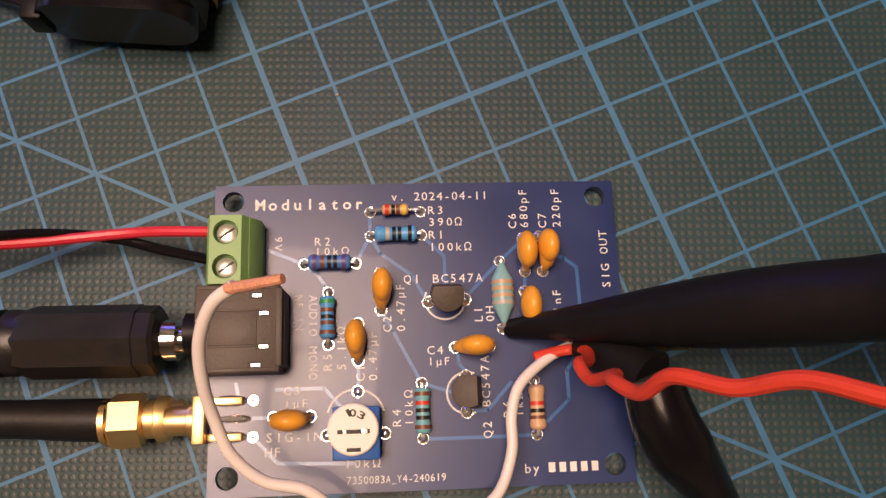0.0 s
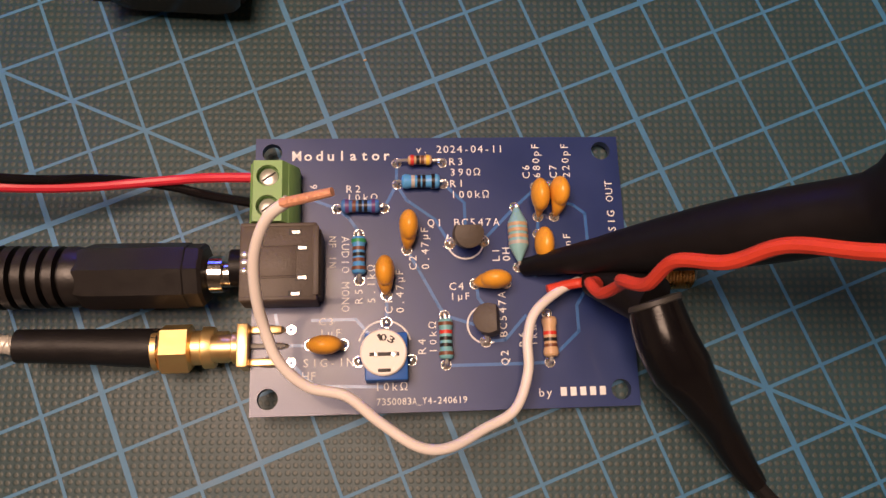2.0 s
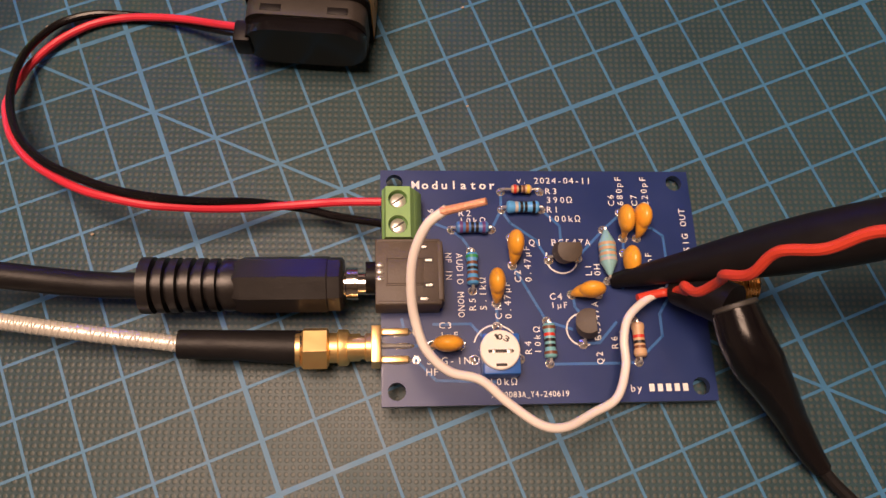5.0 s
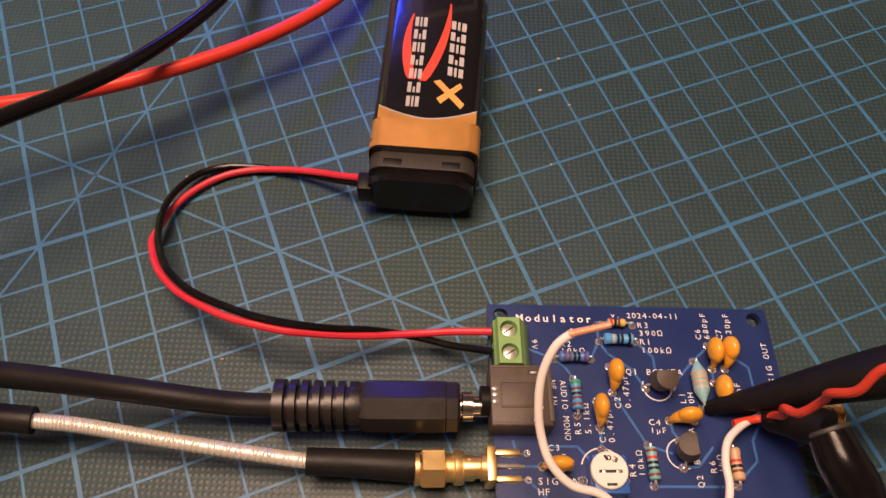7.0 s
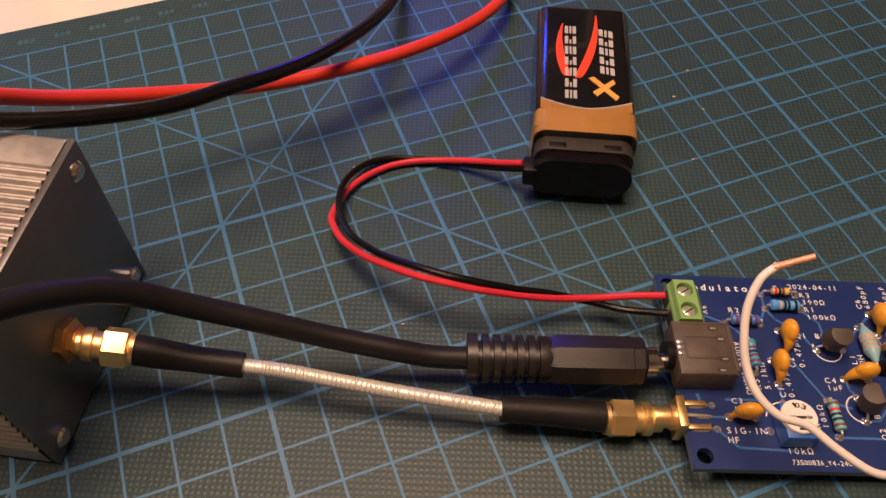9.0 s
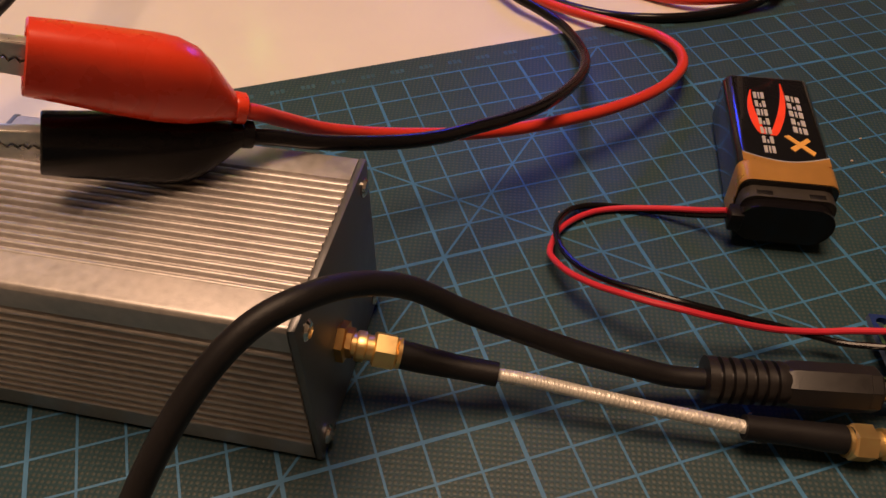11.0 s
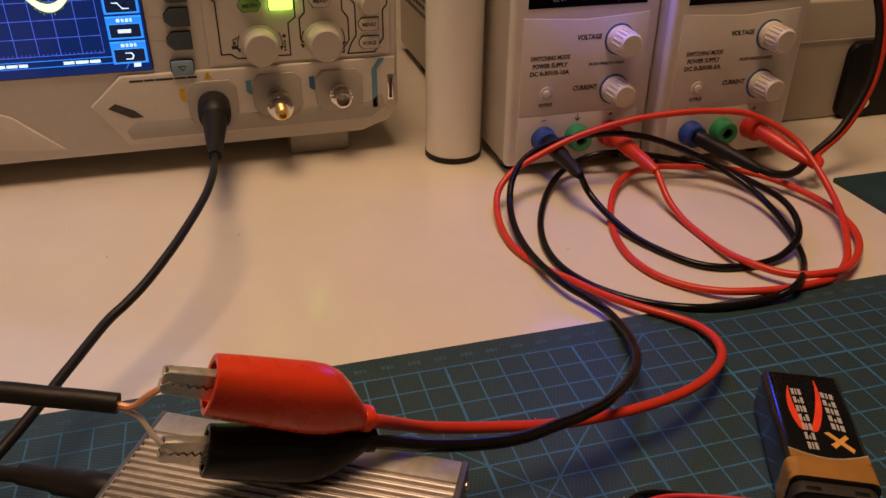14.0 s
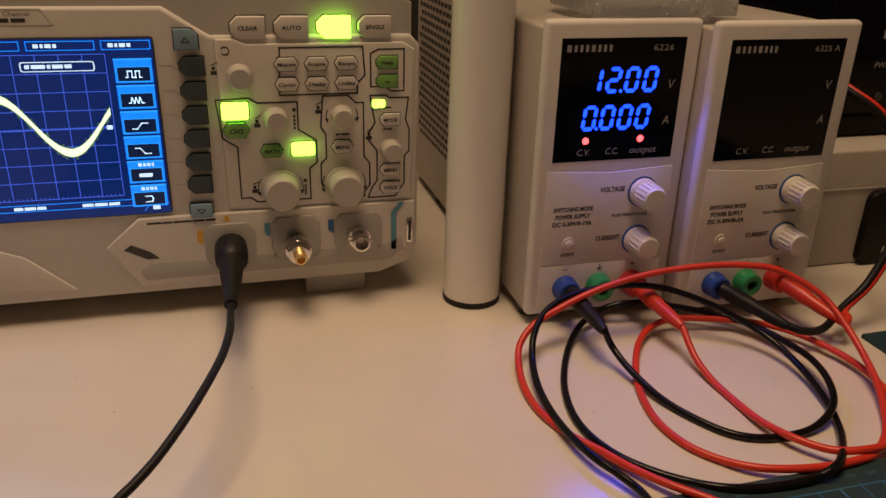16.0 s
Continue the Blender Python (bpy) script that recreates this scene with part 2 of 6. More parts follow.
def prism(bm, poly, z0, z1, m=None, bev=0.0, segs=2):
    t = bmesh.new()
    n = len(poly)
    put(t, [(x, y, z0) for x, y in poly] + [(x, y, z1) for x, y in poly],
        [tuple(reversed(range(n))), tuple(range(n, 2 * n))] + [(i, (i + 1) % n, n + (i + 1) % n, n + i) for i in range(n)])
    bmesh.ops.recalc_face_normals(t, faces=t.faces[:])
    if bev:
        top = [e for e in t.edges if all(abs(v.co.z - z1) < 1e-6 for v in e.verts)]
        bmesh.ops.bevel(t, geom=top, offset=bev, segments=segs, profile=0.5, affect="EDGES")
    merge(bm, t, m)
    return bm


def smooth_path(pts, per=8):
    P = [Vector(p) for p in pts]
    P = [2 * P[0] - P[1]] + P + [2 * P[-1] - P[-2]]
    out = []
    for i in range(1, len(P) - 2):
        a, b, c, d = P[i - 1:i + 3]
        for k in range(per):
            t = k / per
            out.append(0.5 * ((2 * b) + (c - a) * t + (2 * a - 5 * b + 4 * c - d) * t * t + (3 * b - a - 3 * c + d) * t ** 3))
    out.append(P[-2])
    return out


def tube(bm, pts, r, segs=12, per=8, curve=True, m=None):
    """A round sweep; r is a radius or one for each given point."""
    path = smooth_path(pts, per) if curve else [Vector(p) for p in pts]
    n = len(path)
    if isinstance(r, (list, tuple)):
        rad = [float(np.interp(i * (len(r) - 1) / (n - 1), range(len(r)), r)) for i in range(n)]
    else:
        rad = [r] * n
    side = None
    rings = []
    for i, p in enumerate(path):
        d = (path[min(i + 1, n - 1)] - path[max(i - 1, 0)]).normalized()
        if side is None:
            side = d.orthogonal().normalized()
        side = (side - d * side.dot(d)).normalized()
        up = d.cross(side)
        rings.append([bm.verts.new((m or Matrix()) @ (p + rad[i] * (math.cos(a) * side + math.sin(a) * up))) for a in (2 * math.pi * k / segs for k in range(segs))])
    for a, b in zip(rings, rings[1:]):
        for k in range(segs):
            bm.faces.new((a[k], a[(k + 1) % segs], b[(k + 1) % segs], b[k]))
    bm.faces.new(list(reversed(rings[0])))
    bm.faces.new(rings[-1])
    return bm


def ellipsoid(bm, c, r, m=None, u=16, v=10):
    prof = [(math.cos(a), math.sin(a)) for a in (-math.pi / 2 + math.pi * (i + 0.25) / (v + 0.5) * 1.0 for i in range(v + 1))]
    k = (m or Matrix()) @ Matrix.Translation(c) @ Matrix.Diagonal((*r, 1))
    lathe(bm, prof, k, u)


def axis(a, b):
    """A frame at a whose z points to b."""
    a, b = Vector(a), Vector(b)
    return Matrix.Translation(a) @ (b - a).to_track_quat("Z", "Y").to_matrix().to_4x4()


def ribbon(bm, pts, width, z0, z1, m=None):
    """A flat raised strip along a polyline in xy."""
    for (x0, y0), (x1, y1) in zip(pts, pts[1:]):
        d = math.hypot(x1 - x0, y1 - y0) or 1
        ex, ey = (x1 - x0) / d * width / 2, (y1 - y0) / d * width / 2
        nx, ny = -ey, ex
        prism_quad(bm, [(x0 - ex * 0.7 - nx, y0 - ey * 0.7 - ny), (x1 + ex * 0.7 - nx, y1 + ey * 0.7 - ny), (x1 + ex * 0.7 + nx, y1 + ey * 0.7 + ny), (x0 - ex * 0.7 + nx, y0 - ey * 0.7 + ny)], z0, z1, m)


def prism_quad(bm, q, z0, z1, m=None):
    put(bm, [(x, y, z0) for x, y in q] + [(x, y, z1) for x, y in q], [(4, 5, 6, 7), (0, 1, 5, 4), (1, 2, 6, 5), (2, 3, 7, 6), (3, 0, 4, 7)], m)


def thing(name, label, category, m=None, group="", kind=""):
    ob = new(name)
    ob.empty_display_size = 0.005
    ob.matrix_world = m or Matrix()
    return tagged(ob, label, category, group, kind)


def mesh_of(name, bm, mat, sharp=35):
    me = bpy.data.meshes.new(name)
    bmesh.ops.recalc_face_normals(bm, faces=bm.faces[:])
    bm.to_mesh(me)
    bm.free()
    me.transform(Matrix.Scale(0.001, 4))
    me.materials.append(mat)
    me.polygons.foreach_set("use_smooth", [True] * len(me.polygons))
    me.set_sharp_from_angle(angle=radians(sharp))
    me.update()
    return me


def part(name, bm, mat, parent, label="", kind=""):
    ob = new(name, mesh_of(name, bm, mat))
    ob.parent = parent
    return tagged(ob, label, kind=kind)


def single(name, bm, mat, label, category, group="", kind=""):
    return tagged(new(name, mesh_of(name, bm, mat)), label, category, group, kind)


def lettering(text, x, y, height, width, mat, parent, m, name="printed_text", shear=0.0, depth=0.04, bold=0.0):
    """Raised lettering, left end at x, base line at y in the plane m; width 0 keeps the font's own."""
    cu = bpy.data.curves.new("lettering", "FONT")
    cu.body, cu.size, cu.extrude, cu.shear, cu.resolution_u = text, 1.0, 0.0, shear, 2
    cu.offset = bold
    ob = new("lettering", cu)
    me = bpy.data.meshes.new_from_object(ob.evaluated_get(bpy.context.evaluated_depsgraph_get()))
    bpy.data.objects.remove(ob)
    bpy.data.curves.remove(cu)
    co = np.empty(len(me.vertices) * 3)
    me.vertices.foreach_get("co", co)
    co = co.reshape(-1, 3)
    co[:, 0] -= co[:, 0].min()
    sy = height / 0.73
    sx = width / co[:, 0].max() if width else sy
    place = m @ Matrix.Translation((x, y, depth)) @ Matrix.Diagonal((sx, sy, 1, 1))
    me.transform(Matrix.Scale(0.001, 4) @ place)
    me.materials.clear()
    me.materials.append(mat)
    made = new(name, me)
    made.parent = parent
    return made


def bars(words, x, y, height, mat, parent, m, name="print_bar", depth=0.04):
    """Plain bars in place of writing: widths in millimetres, one after another."""
    bm = bmesh.new()
    for w in words:
        prism_quad(bm, [(x, y), (x + w, y), (x + w, y + height), (x, y + height)], depth * 0.2, depth, m)
        x += w + height * 0.45
    return part(name, bm, mat, parent)


MM = 0.001
FRONT = Matrix(((1, 0, 0, 0), (0, 0, -1, 0), (0, 1, 0, 0), (0, 0, 0, 1)))  # a panel that faces -y: x right, y up

# ---- setting ----
bm = bmesh.new()
box(bm, (0, 0, -18), (2400, 1500, 30), 2)
desk = single("desk_top", bm, DESK, "white laminate desk top with a faint sheen", "desk", kind="structure")
desk.location = (0, 0.05, 0)
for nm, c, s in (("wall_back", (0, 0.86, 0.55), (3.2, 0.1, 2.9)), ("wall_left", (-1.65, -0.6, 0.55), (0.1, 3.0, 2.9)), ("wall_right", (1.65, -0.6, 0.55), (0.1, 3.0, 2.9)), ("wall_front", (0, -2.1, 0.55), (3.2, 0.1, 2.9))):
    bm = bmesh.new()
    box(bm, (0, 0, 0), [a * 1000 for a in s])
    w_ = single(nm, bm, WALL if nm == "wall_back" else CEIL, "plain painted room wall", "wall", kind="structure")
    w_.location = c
bm = bmesh.new()
box(bm, (0, 0, 0), (3200, 3100, 60))
single("ceiling", bm, CEIL, "plain off-white ceiling", "ceiling", kind="structure").location = (0, -0.6, 2.03)
bm = bmesh.new()
box(bm, (0, 0, 0), (3200, 3100, 60))
single("floor", bm, CEIL, "plain room floor below the desk", "floor", kind="structure").location = (0, -0.6, -0.78)

# ---- cutting mats ----
X0, X1, Y0, Y1 = -345, 255, -308, 142
mat1 = thing("cutting_mat", "dark green cutting mat with a blue centimetre grid on the desk", "cutting mat")
bm = bmesh.new()
prism(bm, [(X0, Y0), (X1, Y0), (X1, Y1), (X0, Y1)], -3.0, 0.0, bev=0.4)
part("mat_sheet", bm, MAT, mat1)
bm = bmesh.new()
for i in range(-33, 25):
    w = 0.95 if i % 5 == 0 else 0.55
    prism_quad(bm, [(i * 10 - w / 2, -290), (i * 10 + w / 2, -290), (i * 10 + w / 2, 130), (i * 10 - w / 2, 130)], -0.02, 0.05)
for j in range(-29, 14):
    w = 0.95 if j % 5 == 0 else 0.55
    prism_quad(bm, [(-330, j * 10 - w / 2), (240, j * 10 - w / 2), (240, j * 10 + w / 2), (-330, j * 10 + w / 2)], -0.02, 0.06)
for c, sgn in ((-70, -1), (200, 1)):
    a, b = (-200, 130) if sgn < 0 else (-330, -70)
    ribbon(bm, [(a, c + sgn * a), (b, c + sgn * b)], 0.6, -0.02, 0.07)
part("grid_line", bm, LINE, mat1, "pale blue printed centimetre grid and diagonals", kind="stuff")
bm = bmesh.new()
for i in range(-330, 241, 2):
    h = 3.0 if i % 10 == 0 else 1.4
    prism_quad(bm, [(i - 0.12, 130), (i + 0.12, 130), (i + 0.12, 130 + h), (i - 0.12, 130 + h)], -0.02, 0.05)
for i in range(-32, 24):
    for k in range(3):
        prism_quad(bm, [(i * 10 - 2.4 + k * 1.7, 134.6), (i * 10 - 1.2 + k * 1.7, 134.6), (i * 10 - 1.2 + k * 1.7, 136.6), (i * 10 - 2.4 + k * 1.7, 136.6)], -0.02, 0.05)
part("ruler_print", bm, RULER, mat1, "printed ruler ticks and small figures", kind="stuff")
bm = bmesh.new()
prism(bm, [(101, 160), (420, 160), (420, 236), (101, 233)], -3.0, -0.4, bev=0.4)
single("small_cutting_mat", bm, MAT, "second dark green mat lying on the desk", "cutting mat")
rnd = random.Random(4)
bm = bmesh.new()
for x, y, z in [(-115, 57, 0), (-118, 9, 0), (-44, 66, 0), (-25, 52, 0), (-20, 45, 0), (-32, 30, 0), (-40, 8, 0), (-52, 34, 0), (-70, 202, -3), (-276, 250, -3), (-296, 283, -3), (-217, 256, -3), (-100, -14, 0), (-16, 60, 0), (-128, 96, 0)]:
    ellipsoid(bm, (x, y, z + 0.25), (0.28 + rnd.random() * 0.3, 0.22 + rnd.random() * 0.2, 0.2), u=6, v=4)
single("crumbs", bm, CRUMB, "tiny pale crumbs scattered on mat and desk", "crumbs", kind="stuff")

# ---- circuit board: x and y along its edges, z up, from its top's middle ----
U, V, W = Vector((0.9358, -0.3483, -0.0542)), Vector((0.3466, 0.9372, -0.0385)), Vector((0.0642, 0.0173, 0.9978))
BOARD = Matrix(((U.x, V.x, W.x, -0.0418), (U.y, V.y, W.y, -0.0326), (U.z, V.z, W.z, 0.0048), (0, 0, 0, 1)))
board = thing("circuit_board", "blue modulator circuit board with soldered parts", "circuit board", BOARD)
bm = bmesh.new()
t = bmesh.new()
outer = [(-30.2, -22.6), (30.4, -22.6), (30.4, 22.5), (-30.2, 22.5)]
holes = [(-27.5, 20), (27.5, 20), (-27.5, -20), (27.5, -20)]
HR = 1.6
# plate as a grid of quads with round holes


def ringed(bm, cx, cy, x0, x1, y0, y1, r, z0, z1):
    n = 24
    inn = [(cx + r * math.cos(2 * math.pi * k / n), cy + r * math.sin(2 * math.pi * k / n)) for k in range(n)]
    out = []
    for k in range(n):
        a = 2 * math.pi * k / n
        dx, dy = math.cos(a), math.sin(a)
        s = min(((x1 - cx) / dx if dx > 1e-9 else (x0 - cx) / dx if dx < -1e-9 else 1e9), ((y1 - cy) / dy if dy > 1e-9 else (y0 - cy) / dy if dy < -1e-9 else 1e9))
        out.append((cx + s * dx, cy + s * dy))
    for k in range(n):
        j = (k + 1) % n
        for z, flip in ((z1, False), (z0, True)):
            q = [(*inn[k], z), (*out[k], z), (*out[j], z), (*inn[j], z)]
            put(bm, q[::-1] if flip else q, [(0, 1, 2, 3)])
        put(bm, [(*inn[k], z0), (*inn[j], z0), (*inn[j], z1), (*inn[k], z1)], [(0, 1, 2, 3)])


ZB = -1.6
for cx, cy in holes:
    hx0, hx1 = (-30.2, -24.8) if cx < 0 else (24.6, 30.4)
    hy0, hy1 = (-22.6, -17.4) if cy < 0 else (17.4, 22.5)
    # square cell round the hole, so that corners are kept
    s = 2.4
    ringed(bm, cx, cy, cx - s, cx + s, cy - s, cy + s, HR, ZB, 0)
    for a, b, c, d in ((hx0, cx - s, hy0, hy1), (cx + s, hx1, hy0, hy1), (cx - s, cx + s, hy0, cy - s), (cx - s, cx + s, cy + s, hy1)):
        put(bm, [(a, c, 0), (b, c, 0), (b, d, 0), (a, d, 0)], [(0, 1, 2, 3)])
        put(bm, [(a, c, ZB), (b, c, ZB), (b, d, ZB), (a, d, ZB)], [(3, 2, 1, 0)])
for a, b, c, d in ((-30.2, 30.4, -17.4, 17.4), (-24.8, 24.6, 17.4, 22.5), (-24.8, 24.6, -22.6, -17.4)):
    put(bm, [(a, c, 0), (b, c, 0), (b, d, 0), (a, d, 0)], [(0, 1, 2, 3)])
    put(bm, [(a, c, ZB), (b, c, ZB), (b, d, ZB), (a, d, ZB)], [(3, 2, 1, 0)])
bmesh.ops.remove_doubles(bm, verts=bm.verts[:], dist=0.001)
part("plate", bm, PCB, board)
bm = bmesh.new()
n = len(outer)
for i in range(n):
    (xa, ya), (xb, yb) = outer[i], outer[(i + 1) % n]
    put(bm, [(xa, ya, ZB), (xb, yb, ZB), (xb, yb, 0), (xa, ya, 0)], [(0, 1, 2, 3)])
part("plate_edge", bm, FR4, board, "grey-blue cut edge of the board")

PADS = dict(R3=((-7.1, 18), (0.5, 18)), R1=((-7.1, 14.3), (0.6, 14.3)), R2=((-16.9, 10.2), (-9.3, 10.2)), R5=((-13.4, 5.9), (-13.4, -1.8)), R4=((0, -7.7), (0, -15.5)),
            R6=((16.4, -7.8), (16.4, -15.5)), L1=((12.2, 10.1), (12.2, -0.1)), C2=((-5.7, 8.6), (-5.7, 3.1)), C1=((-9.1, 1.2), (-9.1, -4.2)), C3=((-21.1, -11.9), (-16.0, -11.9)),
            C4=((5.1, -2.7), (10.1, -2.7)), C6=((15.9, 13.6), (16.0, 8.4)), C7=((18.5, 13.8), (18.7, 8.4)), C5=((15.8, 5.4), (15.8, 0.3)))
TRACES = [[(-7.1, 18), (-7.2, 14.3), (-9.3, 10.2)], [(-7.2, 14.3), (-5.6, 11.6), (-1, 8.2), (1.2, 4.2)], [(0.6, 14.3), (3.9, 11), (3.9, 5.5)], [(6.7, 4.5), (12.2, 10.1), (16.2, 13.6)],
          [(-16.9, 10.2), (-22.5, 12.5), (-25, 12.5)], [(-16.9, 10.2), (-15, 8.6), (-13.9, 7), (-13.4, 5.9)], [(-5.7, 3.1), (-4, 0), (0, -7.7)], [(0, -7.7), (4.6, -9.2)], [(0, -15.6), (13, -15.6), (16.4, -15.5)],
          [(5.3, -2.7), (5.5, -5), (7, -7)], [(19, 11.4), (22, 10.4), (23.9, 8.9), (24.1, -2)], [(24, -2.5), (21.4, -6.5), (21.4, -10.7), (16.4, -15.2)], [(-24, -9.4), (-26, -9.4), (-26.5, -7)],
          [(-20.8, -8), (-14, -8), (-11.4, -11)], [(-24, -14.5), (-20.5, -18.2), (-10, -18.6)], [(-9.1, -4.2), (-9.1, -9)], [(-21.1, -11.9), (-26, -11.9)], [(16, 8.4), (15.8, 5.4)], [(12.2, -0.1), (15, -1.5)], [(6.5, -12), (9.5, -11.8), (13, -8)]]
bm = bmesh.new()
for k, tr in enumerate(TRACES):
    ribbon(bm, tr, 0.5, 0.0, 0.045 + 0.0015 * k)
part("copper_trace", bm, TRACE, board, "raised copper traces under blue mask", kind="stuff")


def solder(x, y, r=0.85, h=0.7, lead=True, host=None):
    bm = bmesh.new()
    lathe(bm, [(r, 0.05), (r, 0.09)], Matrix.Translation((x, y, 0)), 16)
    lathe(bm, [(r * 0.85, 0.09), (r * 0.6, h * 0.35), (r * 0.36, h * 0.8), (0.12, h)], Matrix.Translation((x, y, 0)), 14)
    return part("solder_joint", bm, SOLDER, host or board)


def resistor(a, b, length, r, mat, bands, h=1.5, label="", name="resistor"):
    a3, b3 = Vector((*a, 0)), Vector((*b, 0))
    d = (b3 - a3).normalized()
    mid = (a3 + b3) / 2 + Vector((0, 0, h))
    m = axis(mid - d * length / 2, mid + d * length / 2)
    L, cap_ = length, length * 0.2
    bm = bmesh.new()
    lathe(bm, [(r * 0.35, 0), (r * 0.8, 0.12), (r, 0.45), (r, cap_ * 0.9), (r * 0.86, cap_ * 1.25), (r * 0.86, L - cap_ * 1.25), (r, L - cap_ * 0.9), (r, L - 0.45), (r * 0.8, L - 0.12), (r * 0.35, L)], m, 20)
    if name == "inductor":
        bm.free()
        bm = bmesh.new()
        lathe(bm, [(0.35, -0.5), (0.6, 0), (1.0, 0.9), (r * 0.97, 2.0), (r, 2.6), (r * 0.95, L * 0.5), (r, L - 2.6), (r * 0.97, L - 2.0), (1.0, L - 0.9), (0.6, L), (0.35, L + 0.5)], m, 22)
    body = part(name, bm, mat, board, label)
    for k, (pos, colour) in enumerate(bands):
        z = L * pos
        rr = (r if pos < 0.2 or pos > 0.8 or name == "inductor" else r * 0.86) + 0.03
        bm = bmesh.new()
        lathe(bm, [(rr, z - 0.28), (rr, z + 0.28)], m, 20)
        part("colour_band", bm, BAND[colour], body, colour + " band")
    for p, s in ((a3, -1), (b3, 1)):
        e = mid + d * s * length / 2
        bm = bmesh.new()
        tube(bm, [p + Vector((0, 0, -1.5)), p + Vector((0, 0, h * 0.4)), p.lerp(e, 0.12) + Vector((0, 0, h * 0.85)), p.lerp(e, 0.5) + Vector((0, 0, h * 0.5)), e], 0.27, 8, 5)
        part("lead_wire", bm, TIN, body)
        solder(p.x, p.y)
    return body


resistor(*PADS["R3"], 4.0, 0.85, TAN_R, [(0.18, "red"), (0.42, "black"), (0.6, "brown"), (0.82, "yellow")], label="small orange-banded resistor")
resistor(*PADS["R1"], 6.3, 1.2, BLUE_R, [(0.3, "grey"), (0.45, "black"), (0.58, "black"), (0.82, "black")], label="sky blue metal film resistor")
resistor(*PADS["R2"], 6.2, 1.15, BLUE_R2, [(0.16, "violet"), (0.34, "brown"), (0.5, "black"), (0.64, "black"), (0.84, "violet")], label="blue metal film resistor")
resistor(*PADS["R5"], 6.2, 1.15, SKY_R, [(0.14, "green"), (0.34, "brown"), (0.5, "black"), (0.64, "brown"), (0.86, "brown")], label="pale blue metal film resistor")
resistor(*PADS["R4"], 6.4, 1.15, TEAL_R, [(0.14, "brown"), (0.34, "red"), (0.5, "black"), (0.66, "black"), (0.86, "brown")], label="blue-green metal film resistor")
resistor(*PADS["R6"], 6.4, 1.2, TAN_R, [(0.42, "red"), (0.58, "black"), (0.73, "brown")], label="tan carbon film resistor")
resistor(*PADS["L1"], 8.0, 1.6, PALE_R, [(0.32, "tan"), (0.44, "tan"), (0.57, "tan"), (0.70, "grey")], 1.9, "fat blue-green moulded inductor", "inductor")


def capacitor(a, b, lean=0.0, foot=0):
    a3, b3 = Vector((*a, 0)), Vector((*b, 0))
    d = (b3 - a3).normalized()
    mid = (a3 + b3) / 2
    m = Matrix.Translation(mid) @ Matrix.Rotation(math.atan2(d.y, d.x), 4, "Z") @ Matrix.Rotation(lean, 4, "X")
    bm = bmesh.new()
    ellipsoid(bm, (-0.4 * foot, 0, 4.0), (2.45 if foot else 2.7, 1.5, 2.6), m, 22, 14)
    for s in (-1, 1):
        tube(bm, [(s * 2.45, 0, 0.4), (s * 2.2, 0, 1.4), (s * 1.5, 0, 2.6), (s * 0.5, 0, 3.6)], [0.42, 0.72, 1.12, 1.4] if s == foot else [0.36, 0.56, 0.9, 1.3], 14, 4, m=m)
    body = part("capacitor", bm, CAP, board, "orange dipped ceramic capacitor")
    for s in (-1, 1):
        bm = bmesh.new()
        tube(bm, [(s * 2.5, 0, -1.5), (s * 2.5, 0, 0.6)], 0.26, 8, 2, m=m)
        part("lead_wire", bm, TIN, body)
        solder(*(a if s < 0 else b), 0.9, 0.55)


for k, lean, foot in (("C1", 0.05, 1), ("C2", -0.06, 1), ("C3", 0.12, 0), ("C4", 0.02, -1), ("C6", 0.02, 0), ("C7", -0.12, 1), ("C5", -0.05, 0)):
    capacitor(*PADS[k], lean, foot)


def transistor(c, turn, pads):
    m = Matrix.Translation((*c, 0)) @ Matrix.Rotation(turn, 4, "Z")
    poly = [(-2.0, 1.35), (2.0, 1.35)] + [(2.3 * math.cos(a), 2.3 * math.sin(a)) for a in (radians(30) - radians(240) * k / 16 for k in range(17))]
    bm = bmesh.new()
    prism(bm, poly, 2.4, 7.0, m @ Matrix.Translation((0, 0.5, 2.4)) @ Matrix.Rotation(0.24, 4, "X") @ Matrix.Translation((0, 0, -2.4)), 0.12)
    body = part("transistor", bm, TRANS, board, "black half-round plastic transistor")
    for k in (-1, 0, 1):
        bm = bmesh.new()
        tube(bm, [(k * 1.27, 0, 3), (k * 1.5, 0, 1.6), (k * 2.54, 0, 0.6), (k * 2.54, 0, -1.4)], 0.25, 8, 4, m=m)
        part("leg", bm, TIN, body)
    for p in pads:
        solder(*p, 0.95, 0.6)
    bm = bmesh.new()
    arc = [(3.0 * math.cos(a), 3.0 * math.sin(a)) for a in (radians(20) - radians(220) * k / 16 for k in range(17))]
    ribbon(bm, [(m @ Vector((x, y, 0))).xy[:] for x, y in arc], 0.28, 0.02, 0.08)
    part("outline_print", bm, SILK, board)


transistor((3.8, 4.5), radians(0), [(1.3, 4.1), (6.8, 4.4)])
transistor((6.6, -9.3), radians(-90), [(6.4, -12.0), (6.5, -6.9)])

